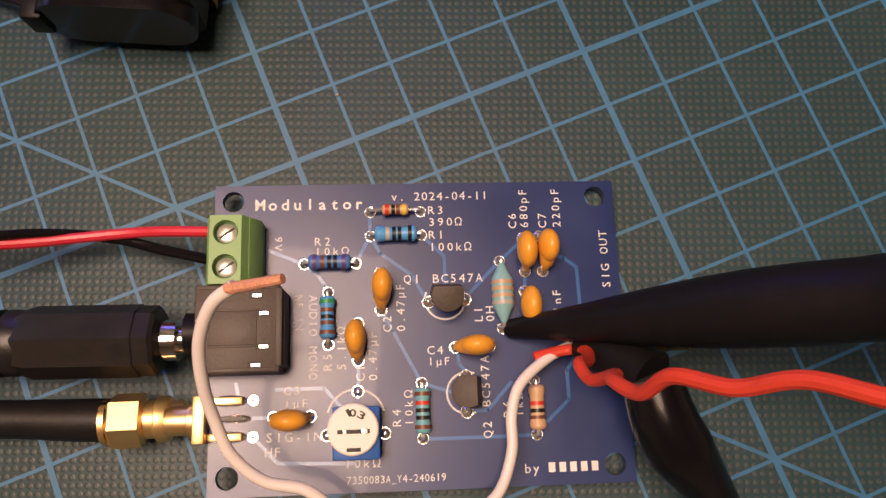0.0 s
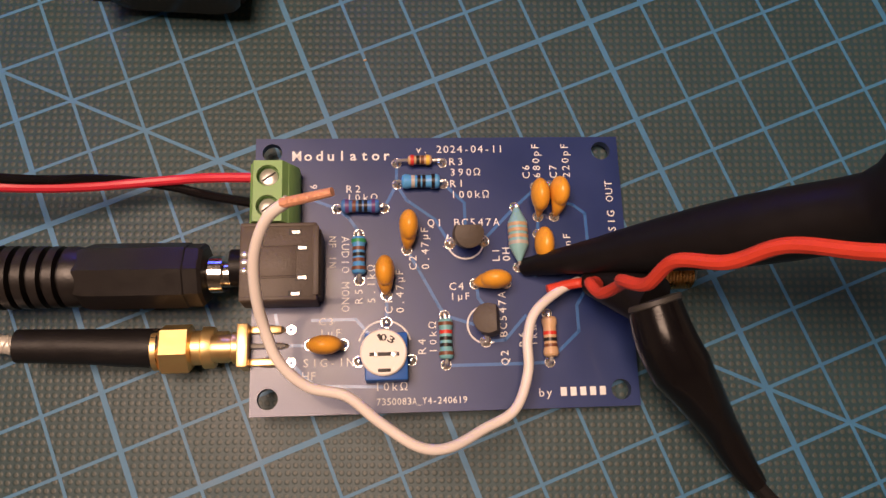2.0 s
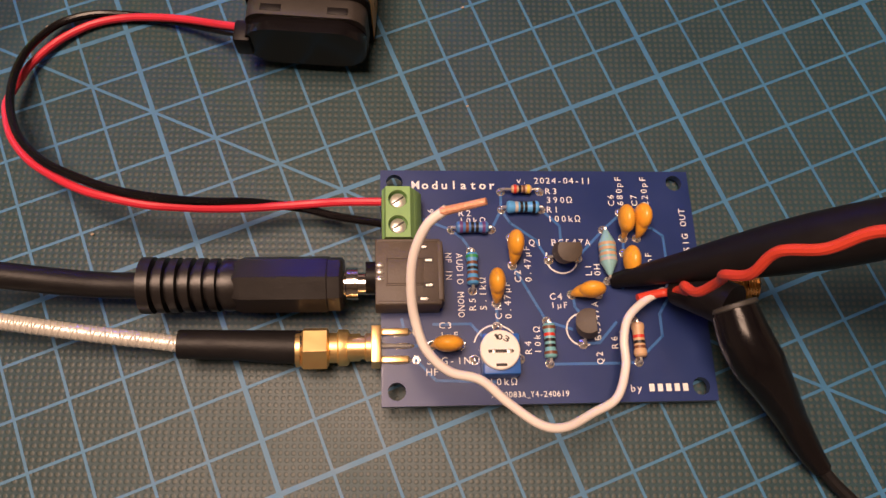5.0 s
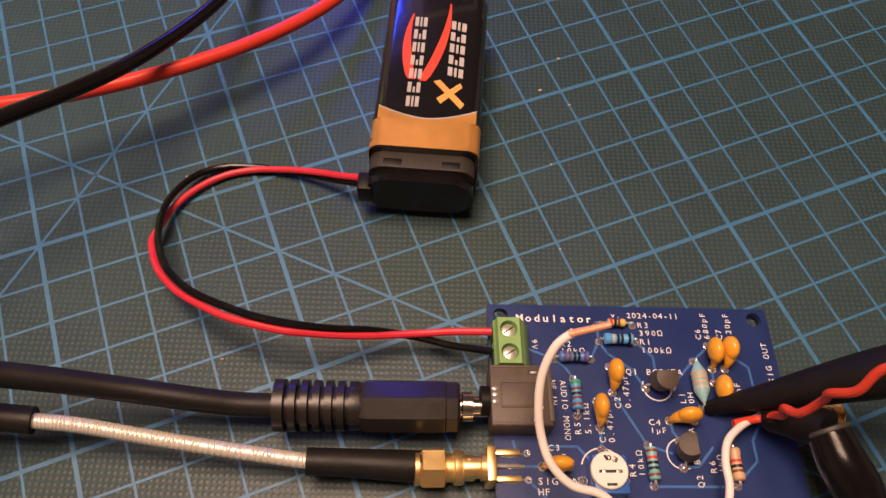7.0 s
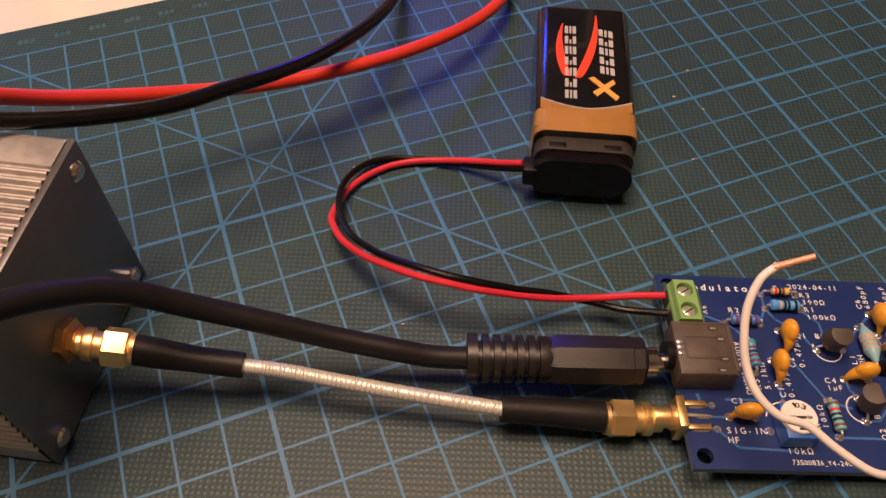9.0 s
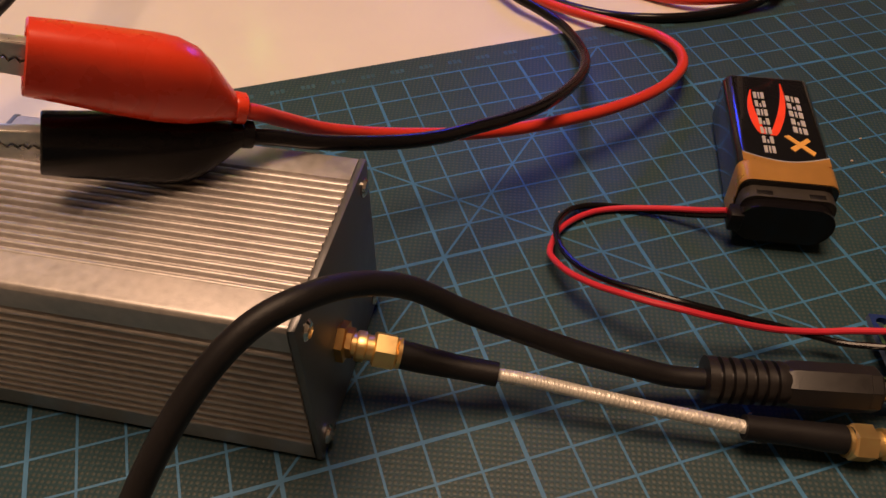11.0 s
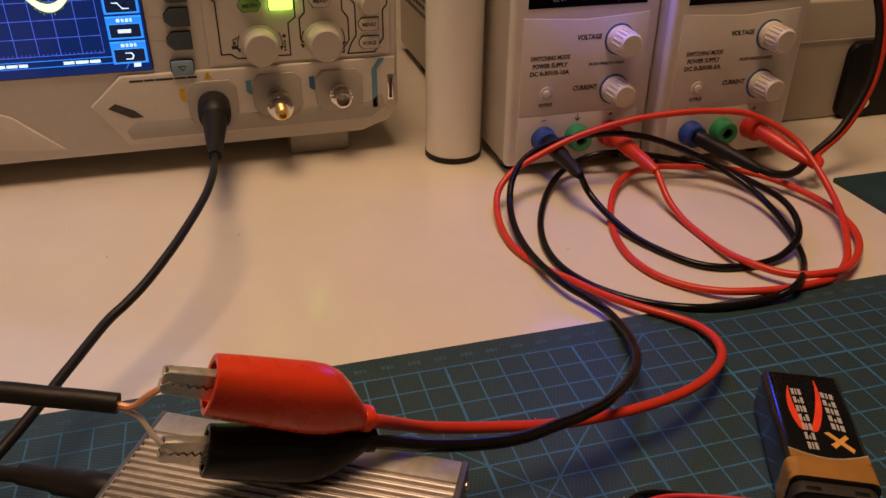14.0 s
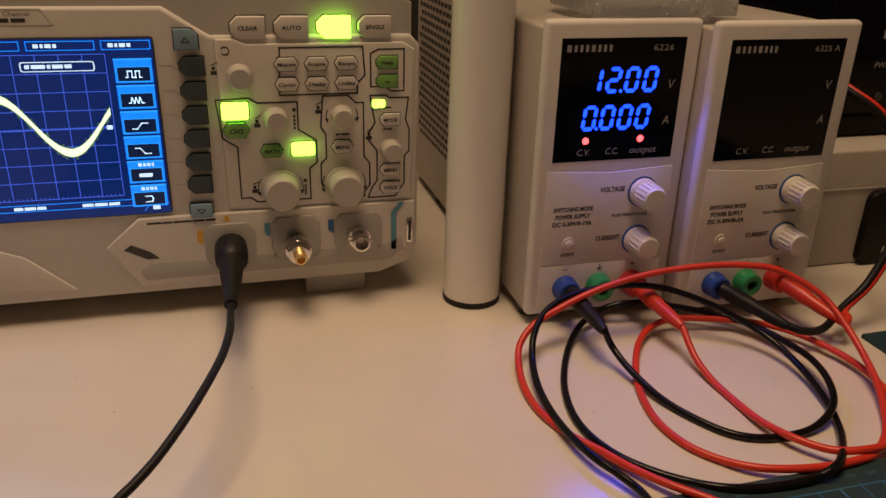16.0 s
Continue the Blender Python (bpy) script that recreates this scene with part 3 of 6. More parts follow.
# trimmer potentiometer
bm = bmesh.new()
box(bm, (-9.3, -14.4, 2.3), (6.5, 7.2, 4.4), 0.3)
trim = part("trimmer", bm, POTB, board, "blue trimmer with a white rotor")
m = Matrix.Translation((-9.7, -13.9, 4.5))
bm = bmesh.new()
lathe(bm, [(3.5, 0), (3.5, 0.8), (3.3, 1.0)], m, 32)
part("rotor", bm, POTW, trim, "white rotor disc")
bm = bmesh.new()
box(bm, (-9.6, -14.2, 5.53), (4.4, 0.55, 0.1), 0.03)
part("rotor_slot", bm, PRINT, trim, "dark screwdriver slot")
bm = bmesh.new()
box(bm, (-9.6, -16.6, 5.53), (1.9, 0.5, 0.1), 0.03)
part("rotor_notch", bm, PRINT, trim)
bm = bmesh.new()
for du, sz in ((1.5, 0.9), (-1.2, 0.5)):
    box(bm, (-9.6 + du, -14.2, 5.57), (sz, 0.7, 0.08), 0.03)
part("slot_contact", bm, TIN, trim, "bright metal in the slot")
for k, ch in enumerate("103"):
    a = radians(30 - 30 * k)
    lettering(ch, -0.25 if ch == "1" else -0.5, 1.7, 1.05, 0.5 if ch == "1" else 1.0, PRINT, trim, Matrix.Translation((-9.7, -13.9, 5.52)) @ Matrix.Rotation(a, 4, "Z"), "rotor_mark", depth=0.06, bold=0.02)
bm = bmesh.new()
ribbon(bm, [(-9.5 + 4.1 * math.cos(a), -12.4 + 4.1 * math.sin(a)) for a in (radians(15 + 150 * k / 16) for k in range(17))], 0.28, 0.02, 0.08)
part("outline_print", bm, SILK, board)
for p in ((-9.2, -8.6), (-5.4, -14.6), (-13.6, -14.6)):
    solder(*p, 0.9, 0.7)
for p in ((-24, -9.4), (-24, -14.5)):
    bm = bmesh.new()
    lathe(bm, [(0.75, 0.05), (0.75, 0.1), (0.35, 0.1), (0.35, -0.6)], Matrix.Translation((*p, 0)), 18)
    part("via_pad", bm, SOLDER, board)

# green screw terminal
bm = bmesh.new()
m = Matrix.Translation((-26.6, 11.2, 0)) @ Matrix.Rotation(radians(90), 4, "X")
prism(bm, [(-3.4, 0.1), (3.9, 0.1), (3.9, 3.4), (2.55, 5.6), (-3.1, 5.6), (-3.4, 5.2)], -4.9, 4.9, m, 0.1)
HX, HY, WR = 2.2, 2.45, 1.75
for v in (13.65, 8.75):
    angs = sorted([2 * math.pi * k / 32 for k in range(32)] + [math.atan2(sy * HY, sx * HX) % (2 * math.pi) for sx in (-1, 1) for sy in (-1, 1)])
    inner, outer_ = [], []
    for a in angs:
        c_, s_ = math.cos(a), math.sin(a)
        t_ = min(HX / max(abs(c_), 1e-6), HY / max(abs(s_), 1e-6))
        inner.append((-27.1 + WR * c_, v + WR * s_))
        outer_.append((-27.1 + t_ * c_, v + t_ * s_))
    n_ = len(angs)
    for k in range(n_):
        j = (k + 1) % n_
        (ax, ay), (bx, by), (cx, cy), (dx, dy) = inner[k], outer_[k], outer_[j], inner[j]
        lo = lambda x: x + (0.85 if x > -25.2 else -0.4 if x < -29.0 else (x + 27.1) * 0.28)
        put(bm, [(ax, ay, 7.0), (bx, by, 7.0), (cx, cy, 7.0), (dx, dy, 7.0)], [(0, 1, 2, 3)])
        put(bm, [(bx, by, 7.0), (lo(bx), by, 5.55), (lo(cx), cy, 5.55), (cx, cy, 7.0)], [(0, 1, 2, 3)])
        put(bm, [(ax, ay, 7.0), (dx, dy, 7.0), (dx, dy, 5.55), (ax, ay, 5.55)], [(0, 1, 2, 3)])
term = part("screw_terminal", bm, GREEN_T, board, "green two-pole screw terminal block")
for v in (13.65, 8.75):
    bm = bmesh.new()
    lathe(bm, [(1.7, 5.62), (1.7, 5.66), (0.2, 5.68)], Matrix.Translation((-27.1, v, 0)), 24)
    part("screw_well", bm, WELL, term)
    bm = bmesh.new()
    lathe(bm, [(1.45, 5.7), (1.42, 6.05), (1.2, 6.2), (0.2, 6.25)], Matrix.Translation((-27.05, v, 0)), 24)
    part("screw", bm, TIN, term, "bright slotted screw")
    bm = bmesh.new()
    box(bm, (-27.05, v, 6.24), (2.5, 0.3, 0.06), 0, Matrix.Translation((-27.05, v, 0)) @ Matrix.Rotation(radians(35), 4, "Z") @ Matrix.Translation((27.05, -v, 0)))
    part("screw_slot", bm, PRINT, term)
    bm = bmesh.new()
    box(bm, (-30.03, v, 3.0), (0.12, 3.2, 3.4), 0.05)
    part("wire_port", bm, PRINT, term)
# audio socket
bm = bmesh.new()
box(bm, (-25.4, 0.2, 3.1), (11.6, 12.2, 6.0), 0.25)
box(bm, (-25.9, 0.2, 6.13), (6.4, 4.6, 0.18), 0.05)
box(bm, (-19.4, 0.2, 2.6), (0.7, 10.6, 4.8), 0.1)
sock = part("audio_socket", bm, JACKM, board, "black moulded jack socket")
bm = bmesh.new()
for c_, s_ in (((-25.9, 2.7, 6.12), (6.8, 0.3, 0.3)), ((-25.9, -2.3, 6.12), (6.8, 0.3, 0.3)), ((-29.2, 0.2, 6.12), (0.3, 4.8, 0.3)), ((-25.4, 5.9, 6.1), (10.8, 0.5, 0.3)), ((-25.4, -5.5, 6.1), (10.8, 0.5, 0.3))):
    box(bm, c_, s_, 0.08)
part("moulded_rib", bm, JACKM, sock)
for x, y in ((-22.9, 4.7), (-21.9, 2.2), (-21.9, -2.4), (-22.9, -4.9)):
    bm = bmesh.new()
    box(bm, (x, y, 6.14), (1.9, 0.95, 0.06))
    part("contact_slot", bm, PRINT, sock)
    bm = bmesh.new()
    box(bm, (x + 0.15, y, 6.18), (1.2, 0.42, 0.06))
    part("contact", bm, TIN, sock, "bright metal contact")
bm = bmesh.new()
box(bm, (-19.7, 0.3, 6.1), (0.9, 10.8, 0.5), 0.12)
part("rear_lip", bm, JACKM, sock)
for y in (1.3, 0.1, -1.2):
    bm = bmesh.new()
    ellipsoid(bm, (-30.4, y, 6.2), (0.7, 0.5, 0.18), u=8, v=4)
    part("scratch", bm, TIN, sock)
bm = bmesh.new()
lathe(bm, [(2.9, 0), (2.9, 1.8), (1.9, 1.8)], axis((-31.1, 0, 2.9), (-34, 0, 2.9)), 24)
part("socket_collar", bm, BLACKM, sock)


def edge_connector(u0, v0, s, pins):
    """SMA socket on the board's edge; s is -1 towards the left edge."""
    bm = bmesh.new()
    box(bm, (u0 + s * 0.8, v0, -0.7), (1.7, 6.6, 6.4), 0.15)
    for dv in (-2.5, 2.5):
        box(bm, (u0 - s * 2.4, v0 + dv, 0.55), (5.0, 1.1, 0.9), 0.12)
        box(bm, (u0 - s * 2.4, v0 + dv, -2.2), (5.0, 1.1, 0.9), 0.12)
    con = part("coax_socket", bm, GOLD, board, "gold-plated edge coax socket")
    bm = bmesh.new()
    prof = [(2.6, 0), (2.6, 1.2)]
    for k in range(14):
        prof += [(3.1, 1.4 + k * 0.55), (2.8, 1.65 + k * 0.55)]
    if s < 0:
        prof = [(2.5, 0), (2.5, 1.0), (2.1, 1.2), (2.1, 3.8)]
    lathe(bm, prof + [(2.0, prof[-1][1] + 0.5)], axis((u0 + s * 1.6, v0, -0.7), (u0 + s * 9, v0, -0.7)), 24)
    part("threaded_barrel", bm, BRASS if s > 0 else GOLD, con)
    bm = bmesh.new()
    tube(bm, [(u0 - s * 0.2, v0, 0.5), (u0 - s * 5.4, v0, 0.35)], [0.45, 0.3], 8, 3)
    part("centre_pin", bm, TIN, con)
    for dv in (-2.5, 2.5):
        bm = bmesh.new()
        ellipsoid(bm, (u0 - s * 3.0, v0 + dv * 1.0, 0.12), (2.6, 0.85, 0.35), u=12, v=6)
        part("solder_joint", bm, SOLDER, con)
    bm = bmesh.new()
    ellipsoid(bm, (u0 - s * 3.9, v0, 0.12), (2.2, 0.6, 0.35), u=12, v=6)
    part("solder_joint", bm, SOLDER, con)


edge_connector(-30.3, -11.9, -1, 1)
edge_connector(30.5, -0.9, 1, 1)



def silk(text, u, v, h, w=0.0, turn=0, bold=0.0):
    """White print in a stroke lettering with even cells, one mesh a word."""
    place = Matrix.Translation((u, v, 0.07)) @ Matrix.Rotation(radians(turn), 4, "Z")
    cell = w / (len(text) - 0.14)
    verts, faces = [], []
    for k, ch in enumerate(text):
        if ch == " ":
            continue
        co, fs = glyph(ch, bold)
        wide = max(p[0] for p in co)
        sy = h / 0.73
        sx = min(sy * 1.05, 0.80 * cell / wide)
        off = k * cell + (0.86 * cell - sx * wide) / 2
        base = len(verts)
        verts += [place @ Vector((off + sx * x, sy * y, 0)) * 0.001 for x, y in co]
        faces += [[base + i for i in f] for f in fs]
    me = bpy.data.meshes.new("silkscreen_text")
    me.from_pydata([v_[:] for v_ in verts], [], faces)
    me.materials.append(SILK)
    made = new("silkscreen_text", me)
    made.parent = board


GLYPHS = {}


def glyph(ch, bold):
    if (ch, bold) not in GLYPHS:
        cu = bpy.data.curves.new("glyph", "FONT")
        cu.body, cu.size, cu.resolution_u, cu.offset = ch, 1.0, 2, bold
        ob = new("glyph", cu)
        me = bpy.data.meshes.new_from_object(ob.evaluated_get(bpy.context.evaluated_depsgraph_get()))
        bpy.data.objects.remove(ob)
        bpy.data.curves.remove(cu)
        left = min(v_.co.x for v_ in me.vertices)
        GLYPHS[ch, bold] = [(v_.co.x - left, v_.co.y) for v_ in me.vertices], [list(p.vertices) for p in me.polygons]
        bpy.data.meshes.remove(me)
    return GLYPHS[ch, bold]


silk("Modulator", -24.3, 18.6, 1.75, 16.4, 0, 0.018)
silk("v. 2024-04-11", -3.9, 19.8, 1.35, 14.8)
silk("R3", 1.6, 17.6, 1.3, 2.5)
silk("390Ω", 1.6, 15.75, 1.3, 5.2)
silk("R1", 1.6, 13.75, 1.3, 2.5)
silk("100kΩ", 1.6, 11.85, 1.3, 6.5)
silk("R2", -15.5, 13.0, 1.3, 2.6)
silk("10kΩ", -15.5, 11.55, 1.2, 5.2)
silk("AUDIO MONO", -16.2, 5.6, 1.3, 12.4, -90)
silk("NF IN", -18.2, 5.6, 1.2, 5.2, -90)
silk("R5", -12.9, -5.6, 1.3, 2.6, 90)
silk("5.1kΩ", -10.9, -5.6, 1.3, 6.4, 90)
silk("C2", -4.2, -0.2, 1.3, 2.5, 90)
silk("0.47µF", -2.2, -0.2, 1.3, 7.2, 90)
silk("C1", -8.2, -7.2, 1.3, 2.5, 90)
silk("0.47µF", -6.4, -7.2, 1.3, 7.2, 90)
silk("Q1", -2.3, 7.0, 1.35, 2.6)
silk("BC547A", 2.0, 7.0, 1.35, 7.6)
silk("L1", 9.3, 0.9, 1.3, 2.4, 90)
silk("0H", 11.0, 0.9, 1.3, 2.4, 90)
silk("C6", 15.1, 15.1, 1.3, 2.5, 90)
silk("680pF", 16.9, 15.1, 1.3, 6.3, 90)
silk("C7", 19.7, 15.1, 1.3, 2.5, 90)
silk("220pF", 21.9, 15.1, 1.3, 6.3, 90)
silk("1nF", 21.2, 2.0, 1.3, 3.6, 90)
silk("SIG OUT", 28.9, 5.6, 1.3, 9.0, 90)
silk("C4", 0.9, -3.6, 1.3, 2.5)
silk("1µF", 0.9, -5.2, 1.2, 3.4)
silk("C3", -19.8, -8.8, 1.2, 2.5)
silk("1µF", -19.8, -10.6, 1.2, 3.6)
silk("R4", 3.9 - 7.0, -13.8, 1.3, 2.6, 90)
silk("10kΩ", -1.4, -13.8, 1.2, 5.2, 90)
silk("Q2", 9.9, -15.8, 1.3, 2.5, 90)
silk("BC547A", 9.9, -11.4, 1.3, 7.4, 90)
silk("R6", 12.9, -13.0, 1.3, 2.5, 90)
silk("1kΩ", 14.6, -13.0, 1.2, 3.6, 90)
silk("SIG-IN", -22.3, -15.3, 1.35, 8.0)
silk("HF", -22.3, -17.3, 1.35, 2.3)
silk("10kΩ", -11.3, -19.2, 1.3, 5.2)
silk("7350083A_Y4-240619", -10.9, -21.4, 1.1, 14.0)
silk("by", 14.3, -20.8, 1.35, 2.2)
bars([0.95, 0.95, 0.95, 0.95, 0.95], 17.8, -20.8, 1.35, SILK, board, Matrix.Translation((0, 0, 0.03)), "silkscreen_bar")
silk("9V", -21.3, 14.6, 1.2, 2.3, -90)
silk("J1", -21.3, 8.2, 1.2, 2.0, -90)

# ---- battery: x across, y away from the snap, z up ----
BD = radians(-25.3)
BAT = Matrix.Translation((-0.0638, 0.0322, 0)) @ Matrix.Rotation(BD, 4, "Z")
bat = thing("block_battery", "black and copper nine volt block battery lying on the mat", "battery", BAT)


def rounded(w, h, r, n=5):
    out = []
    for cx, cy, a0 in ((w / 2 - r, h / 2 - r, 0), (-w / 2 + r, h / 2 - r, 90), (-w / 2 + r, -h / 2 + r, 180), (w / 2 - r, -h / 2 + r, 270)):
        out += [(cx + r * math.cos(radians(a0 + 90 * k / n)), cy + r * math.sin(radians(a0 + 90 * k / n))) for k in range(n + 1)]
    return out


sec = rounded(24.3, 17.0, 2.8)
bm = bmesh.new()
prism(bm, sec, 1.0, 48.5, Matrix.Translation((-0.5, 0, 8.7)) @ Matrix(((1, 0, 0, 0), (0, 0, 1, 0), (0, 1, 0, 0), (0, 0, 0, 1))), 1.0, 3)
part("case", bm, BATB, bat, "glossy black wrapped steel case")
bm = bmesh.new()
prism(bm, rounded(24.6, 17.3, 2.9), 1.4, 9.0, Matrix.Translation((-0.5, 0, 8.75)) @ Matrix(((1, 0, 0, 0), (0, 0, 1, 0), (0, 1, 0, 0), (0, 0, 0, 1))), 0.0)
part("copper_band", bm, BATG, bat, "copper coloured band round the terminal end")
TOPB = Matrix.Translation((0, 0, 17.3))
wave = [(-0.5 + 11.0 * q, 9.2 + 2.9 * abs(q) ** 1.7) for q in (k / 8 - 1 for k in range(17))]
bm = bmesh.new()
prism(bm, [(-11.5, 8.8), (10.5, 8.8)] + wave[::-1], -0.2, 0.06, TOPB)
part("band_curve", bm, BATG, bat)
bm = bmesh.new()
prism(bm, wave + [(x, y + 0.35) for x, y in wave[::-1]], -0.2, 0.09, TOPB)
part("band_line", bm, LOGO_GREY, bat, "thin pale line along the band")
for side, xt, xm, xb, y1, y0 in ((-1, -6.1, -8.3, -5.0, 41.0, 20.6), (1, 2.6, 2.9, -2.4, 45.0, 20.2)):
    bm = bmesh.new()
    ring = []
    for k in range(19):
        t_ = k / 18
        x = (1 - t_) ** 2 * xt + 2 * t_ * (1 - t_) * xm + t_ ** 2 * xb
        ring.append((x, y1 + (y0 - y1) * t_, 0.12 + 1.0 * math.sin(math.pi * min(1, t_ * 0.62)) * (1 if t_ < 0.97 else 0.7)))
    for (xa, ya, wa), (xc, yc, wc) in zip(ring, ring[1:]):
        prism_quad(bm, [(xc - wc, yc), (xc + wc, yc), (xa + wa, ya), (xa - wa, ya)], -0.1, 0.05, TOPB)
    part("logo_arc", bm, LOGO_RED, bat, "red swoosh emblem")


def slant_bars(n, x0, x1, y0, y1, lean, mat, name):
    """Slanted plain bars in place of a brand's letters, in a row along y."""
    bm = bmesh.new()
    step = (y1 - y0) / n
    for k in range(n):
        a = y0 + k * step
        b = a + step * 0.72
        for u, v in ((0.0, 0.30), (0.42, 0.58), (0.70, 1.0)):
            xa, xb = x1 + (x0 - x1) * u, x1 + (x0 - x1) * v
            trim_ = 0.32 * step if k % 2 and u == 0.42 else 0.0
            prism_quad(bm, [(xb, a + lean * v), (xb, b - trim_ + lean * v), (xa, b - trim_ + lean * u), (xa, a + lean * u)], -0.1, 0.07, TOPB)
    return part(name, bm, mat, bat)


slant_bars(7, -5.6, -2.7, 12.6, 41.0, 0.0, LOGO_GREY, "logo_bar")
slant_bars(5, 3.2, 6.8, 21.6, 39.6, 0.8, LOGO_GREY, "logo_bar")
bm = bmesh.new()
for k, q in enumerate(([(1.2, 15.4), (2.2, 13.9), (6.9, 18.9), (6.3, 20.2)], [(6.8, 12.7), (7.6, 14.1), (1.6, 20.8), (0.2, 20.2)])):
    prism_quad(bm, q, -0.1, 0.05 + 0.05 * k, TOPB)
part("logo_cross", bm, LOGO_GOLD, bat, "gold cross emblem")
# snap connector
snap = thing("battery_snap", "black battery snap connector with red and black leads", "battery snap", BAT)
bm = bmesh.new()
prism(bm, rounded(24.0, 12.0, 5.8, 8), 0, 3.4, Matrix.Translation((-0.9, -6.0, 9.0)) @ Matrix(((1, 0, 0, 0), (0, 0, 1, 0), (0, 1, 0, 0), (0, 0, 0, 1))), 0.3)
part("snap_cap", bm, BLACKG, snap, "glossy black cap")
bm = bmesh.new()
prism(bm, rounded(23.4, 14.4, 3.5, 6), -0.2, 4.0, Matrix.Translation((-0.7, -2.9, 8.6)) @ Matrix(((1, 0, 0, 0), (0, 0, 1, 0), (0, 1, 0, 0), (0, 0, 0, 1))), 0.2)
part("snap_base", bm, SNAPB, snap, "dull grey-brown plastic base")
for x in (-6.4, 6.4):
    bm = bmesh.new()
    box(bm, (x - 0.7, -1.6, 15.75), (4.0, 1.5, 0.3), 0.1)
    part("snap_slot", bm, BLACKM, snap, "dark slot")
bm = bmesh.new()
box(bm, (-13.0, -4.4, 9.0), (3.4, 4.6, 5.5), 0.5)
part("lead_collar", bm, BLACKM, snap)
REDPTS = [(-78, 36.6, 9.0), (-82, 40.6, 6.5), (-87.4, 45.4, 4.2), (-93.4, 49.5, 2.4), (-99.6, 52.4, 1.4), (-106.2, 53.4, 1.2), (-113.2, 51.9, 1.5), (-119.1, 48.4, 2.2), (-122.2, 44.7, 3.1), (-124.9, 40.6, 4.3), (-125.6, 37.1, 5.4), (-125, 30, 7.8), (-122.2, 22.6, 10.4), (-118.3, 16.8, 12.3), (-113.6, 11.4, 13.6), (-108.8, 7.7, 13.9), (-104, 4.8, 13.3), (-99, 2.8, 12.1), (-93.9, 1.2, 10.4), (-88.5, -0.2, 8.7), (-82.9, -1.5, 7.4), (-76.2, -3.4, 7.0), (-71, -5.4, 7.8), (-62.5, -9.2, 9.0)]
BLKPTS = [(-78, 35.6, 8.0), (-82.1, 40, 5.2), (-87.6, 45.5, 2.6), (-93.5, 50.2, 1.2), (-99.5, 53.6, 1.0), (-105.7, 55.8, 1.2), (-112.2, 55.2, 2.2), (-118, 50.9, 4.0), (-121.1, 46, 5.7), (-123, 40.3, 7.3), (-123.6, 34.3, 8.9), (-122.8, 28, 10.6), (-120.6, 22.6, 12.2), (-117.8, 18.2, 13.4), (-113, 13, 14.6), (-108.3, 8.9, 14.9), (-103.5, 6, 14.3), (-98.6, 3.8, 13.0), (-93.5, 2.2, 11.0), (-88.1, 0.9, 8.9), (-82.8, -1, 6.9), (-77.6, -3.7, 5.8), (-72.7, -7.3, 6.0), (-64.5, -13.2, 8.8)]
INV = BAT.inverted()


def local_mm(pts, inv):
    return [inv @ (Vector(p) * MM) * 1000 for p in pts]


bm = bmesh.new()
tube(bm, local_mm(REDPTS, INV), 0.8, 10, 5)
part("red_lead", bm, REDW, snap, "thin glossy red lead")
bm = bmesh.new()
tube(bm, local_mm(BLKPTS, INV), 0.8, 10, 5)
part("black_lead", bm, BLACKG, snap, "thin glossy black lead")

# ---- audio plug and cable ----
def along(a, b):
    return axis(a, b)


plug = thing("audio_plug", "black moulded audio plug with ribbed strain relief", "audio plug")
P0, P1 = Vector((-73.8, -21.3, 8.0)), Vector((-109.5, -7.6, 8.4))
m = along(P0, P1)
bm = bmesh.new()
lathe(bm, [(2.0, -6), (2.0, 0.2), (2.9, 0.2), (2.9, 2.2), (2.4, 2.4), (2.4, 3.4), (4.6, 3.4)], m, 24)
part("metal_sleeve", bm, CHROME, plug, "nickel plug sleeve")
bm = bmesh.new()
lathe(bm, [(4.6, 2.8), (5.0, 3.3), (5.0, 5.4), (5.2, 5.6), (5.2, 20.5), (4.7, 22)], m, 8)
grip = part("grip", bm, GRIP, plug, "octagonal black grip")
bm = bmesh.new()
prof = [(4.5, 21.5)]
for k in range(6):
    z = 22.6 + k * 2.3
    prof += [(4.75 + 0.05 * k, z), (4.75 + 0.05 * k, z + 1.35), (3.6, z + 1.45), (3.6, z + 2.2)]
lathe(bm, prof + [(5.1, 36.4), (5.1, 38.4), (2.6, 38.6)], m, 28)
part("strain_relief", bm, GRIP, plug, "ribbed black strain relief")
bm = bmesh.new()
AUD = [(-108.5, -8, 8.3), (-116, -5, 8.6), (-123, -2, 10.5), (-135, 3.5, 14), (-147, 8, 20), (-158, 11, 27), (-168, 11.5, 36.5), (-178, 8, 45), (-188, 3, 50.5), (-198, -0.5, 50), (-208, -5, 44), (-218, -11, 34), (-230, -20, 19), (-246, -33, 6), (-275, -52, 2.6), (-330, -80, 2.6)]
tube(bm, AUD, 2.35, 14)
part("cable", bm, BLACK, plug, "thick black rubber audio cable")

# ---- coax jumper between box and board ----
jump = thing("coax_jumper", "silver braided coax jumper with gold connectors", "coax cable")


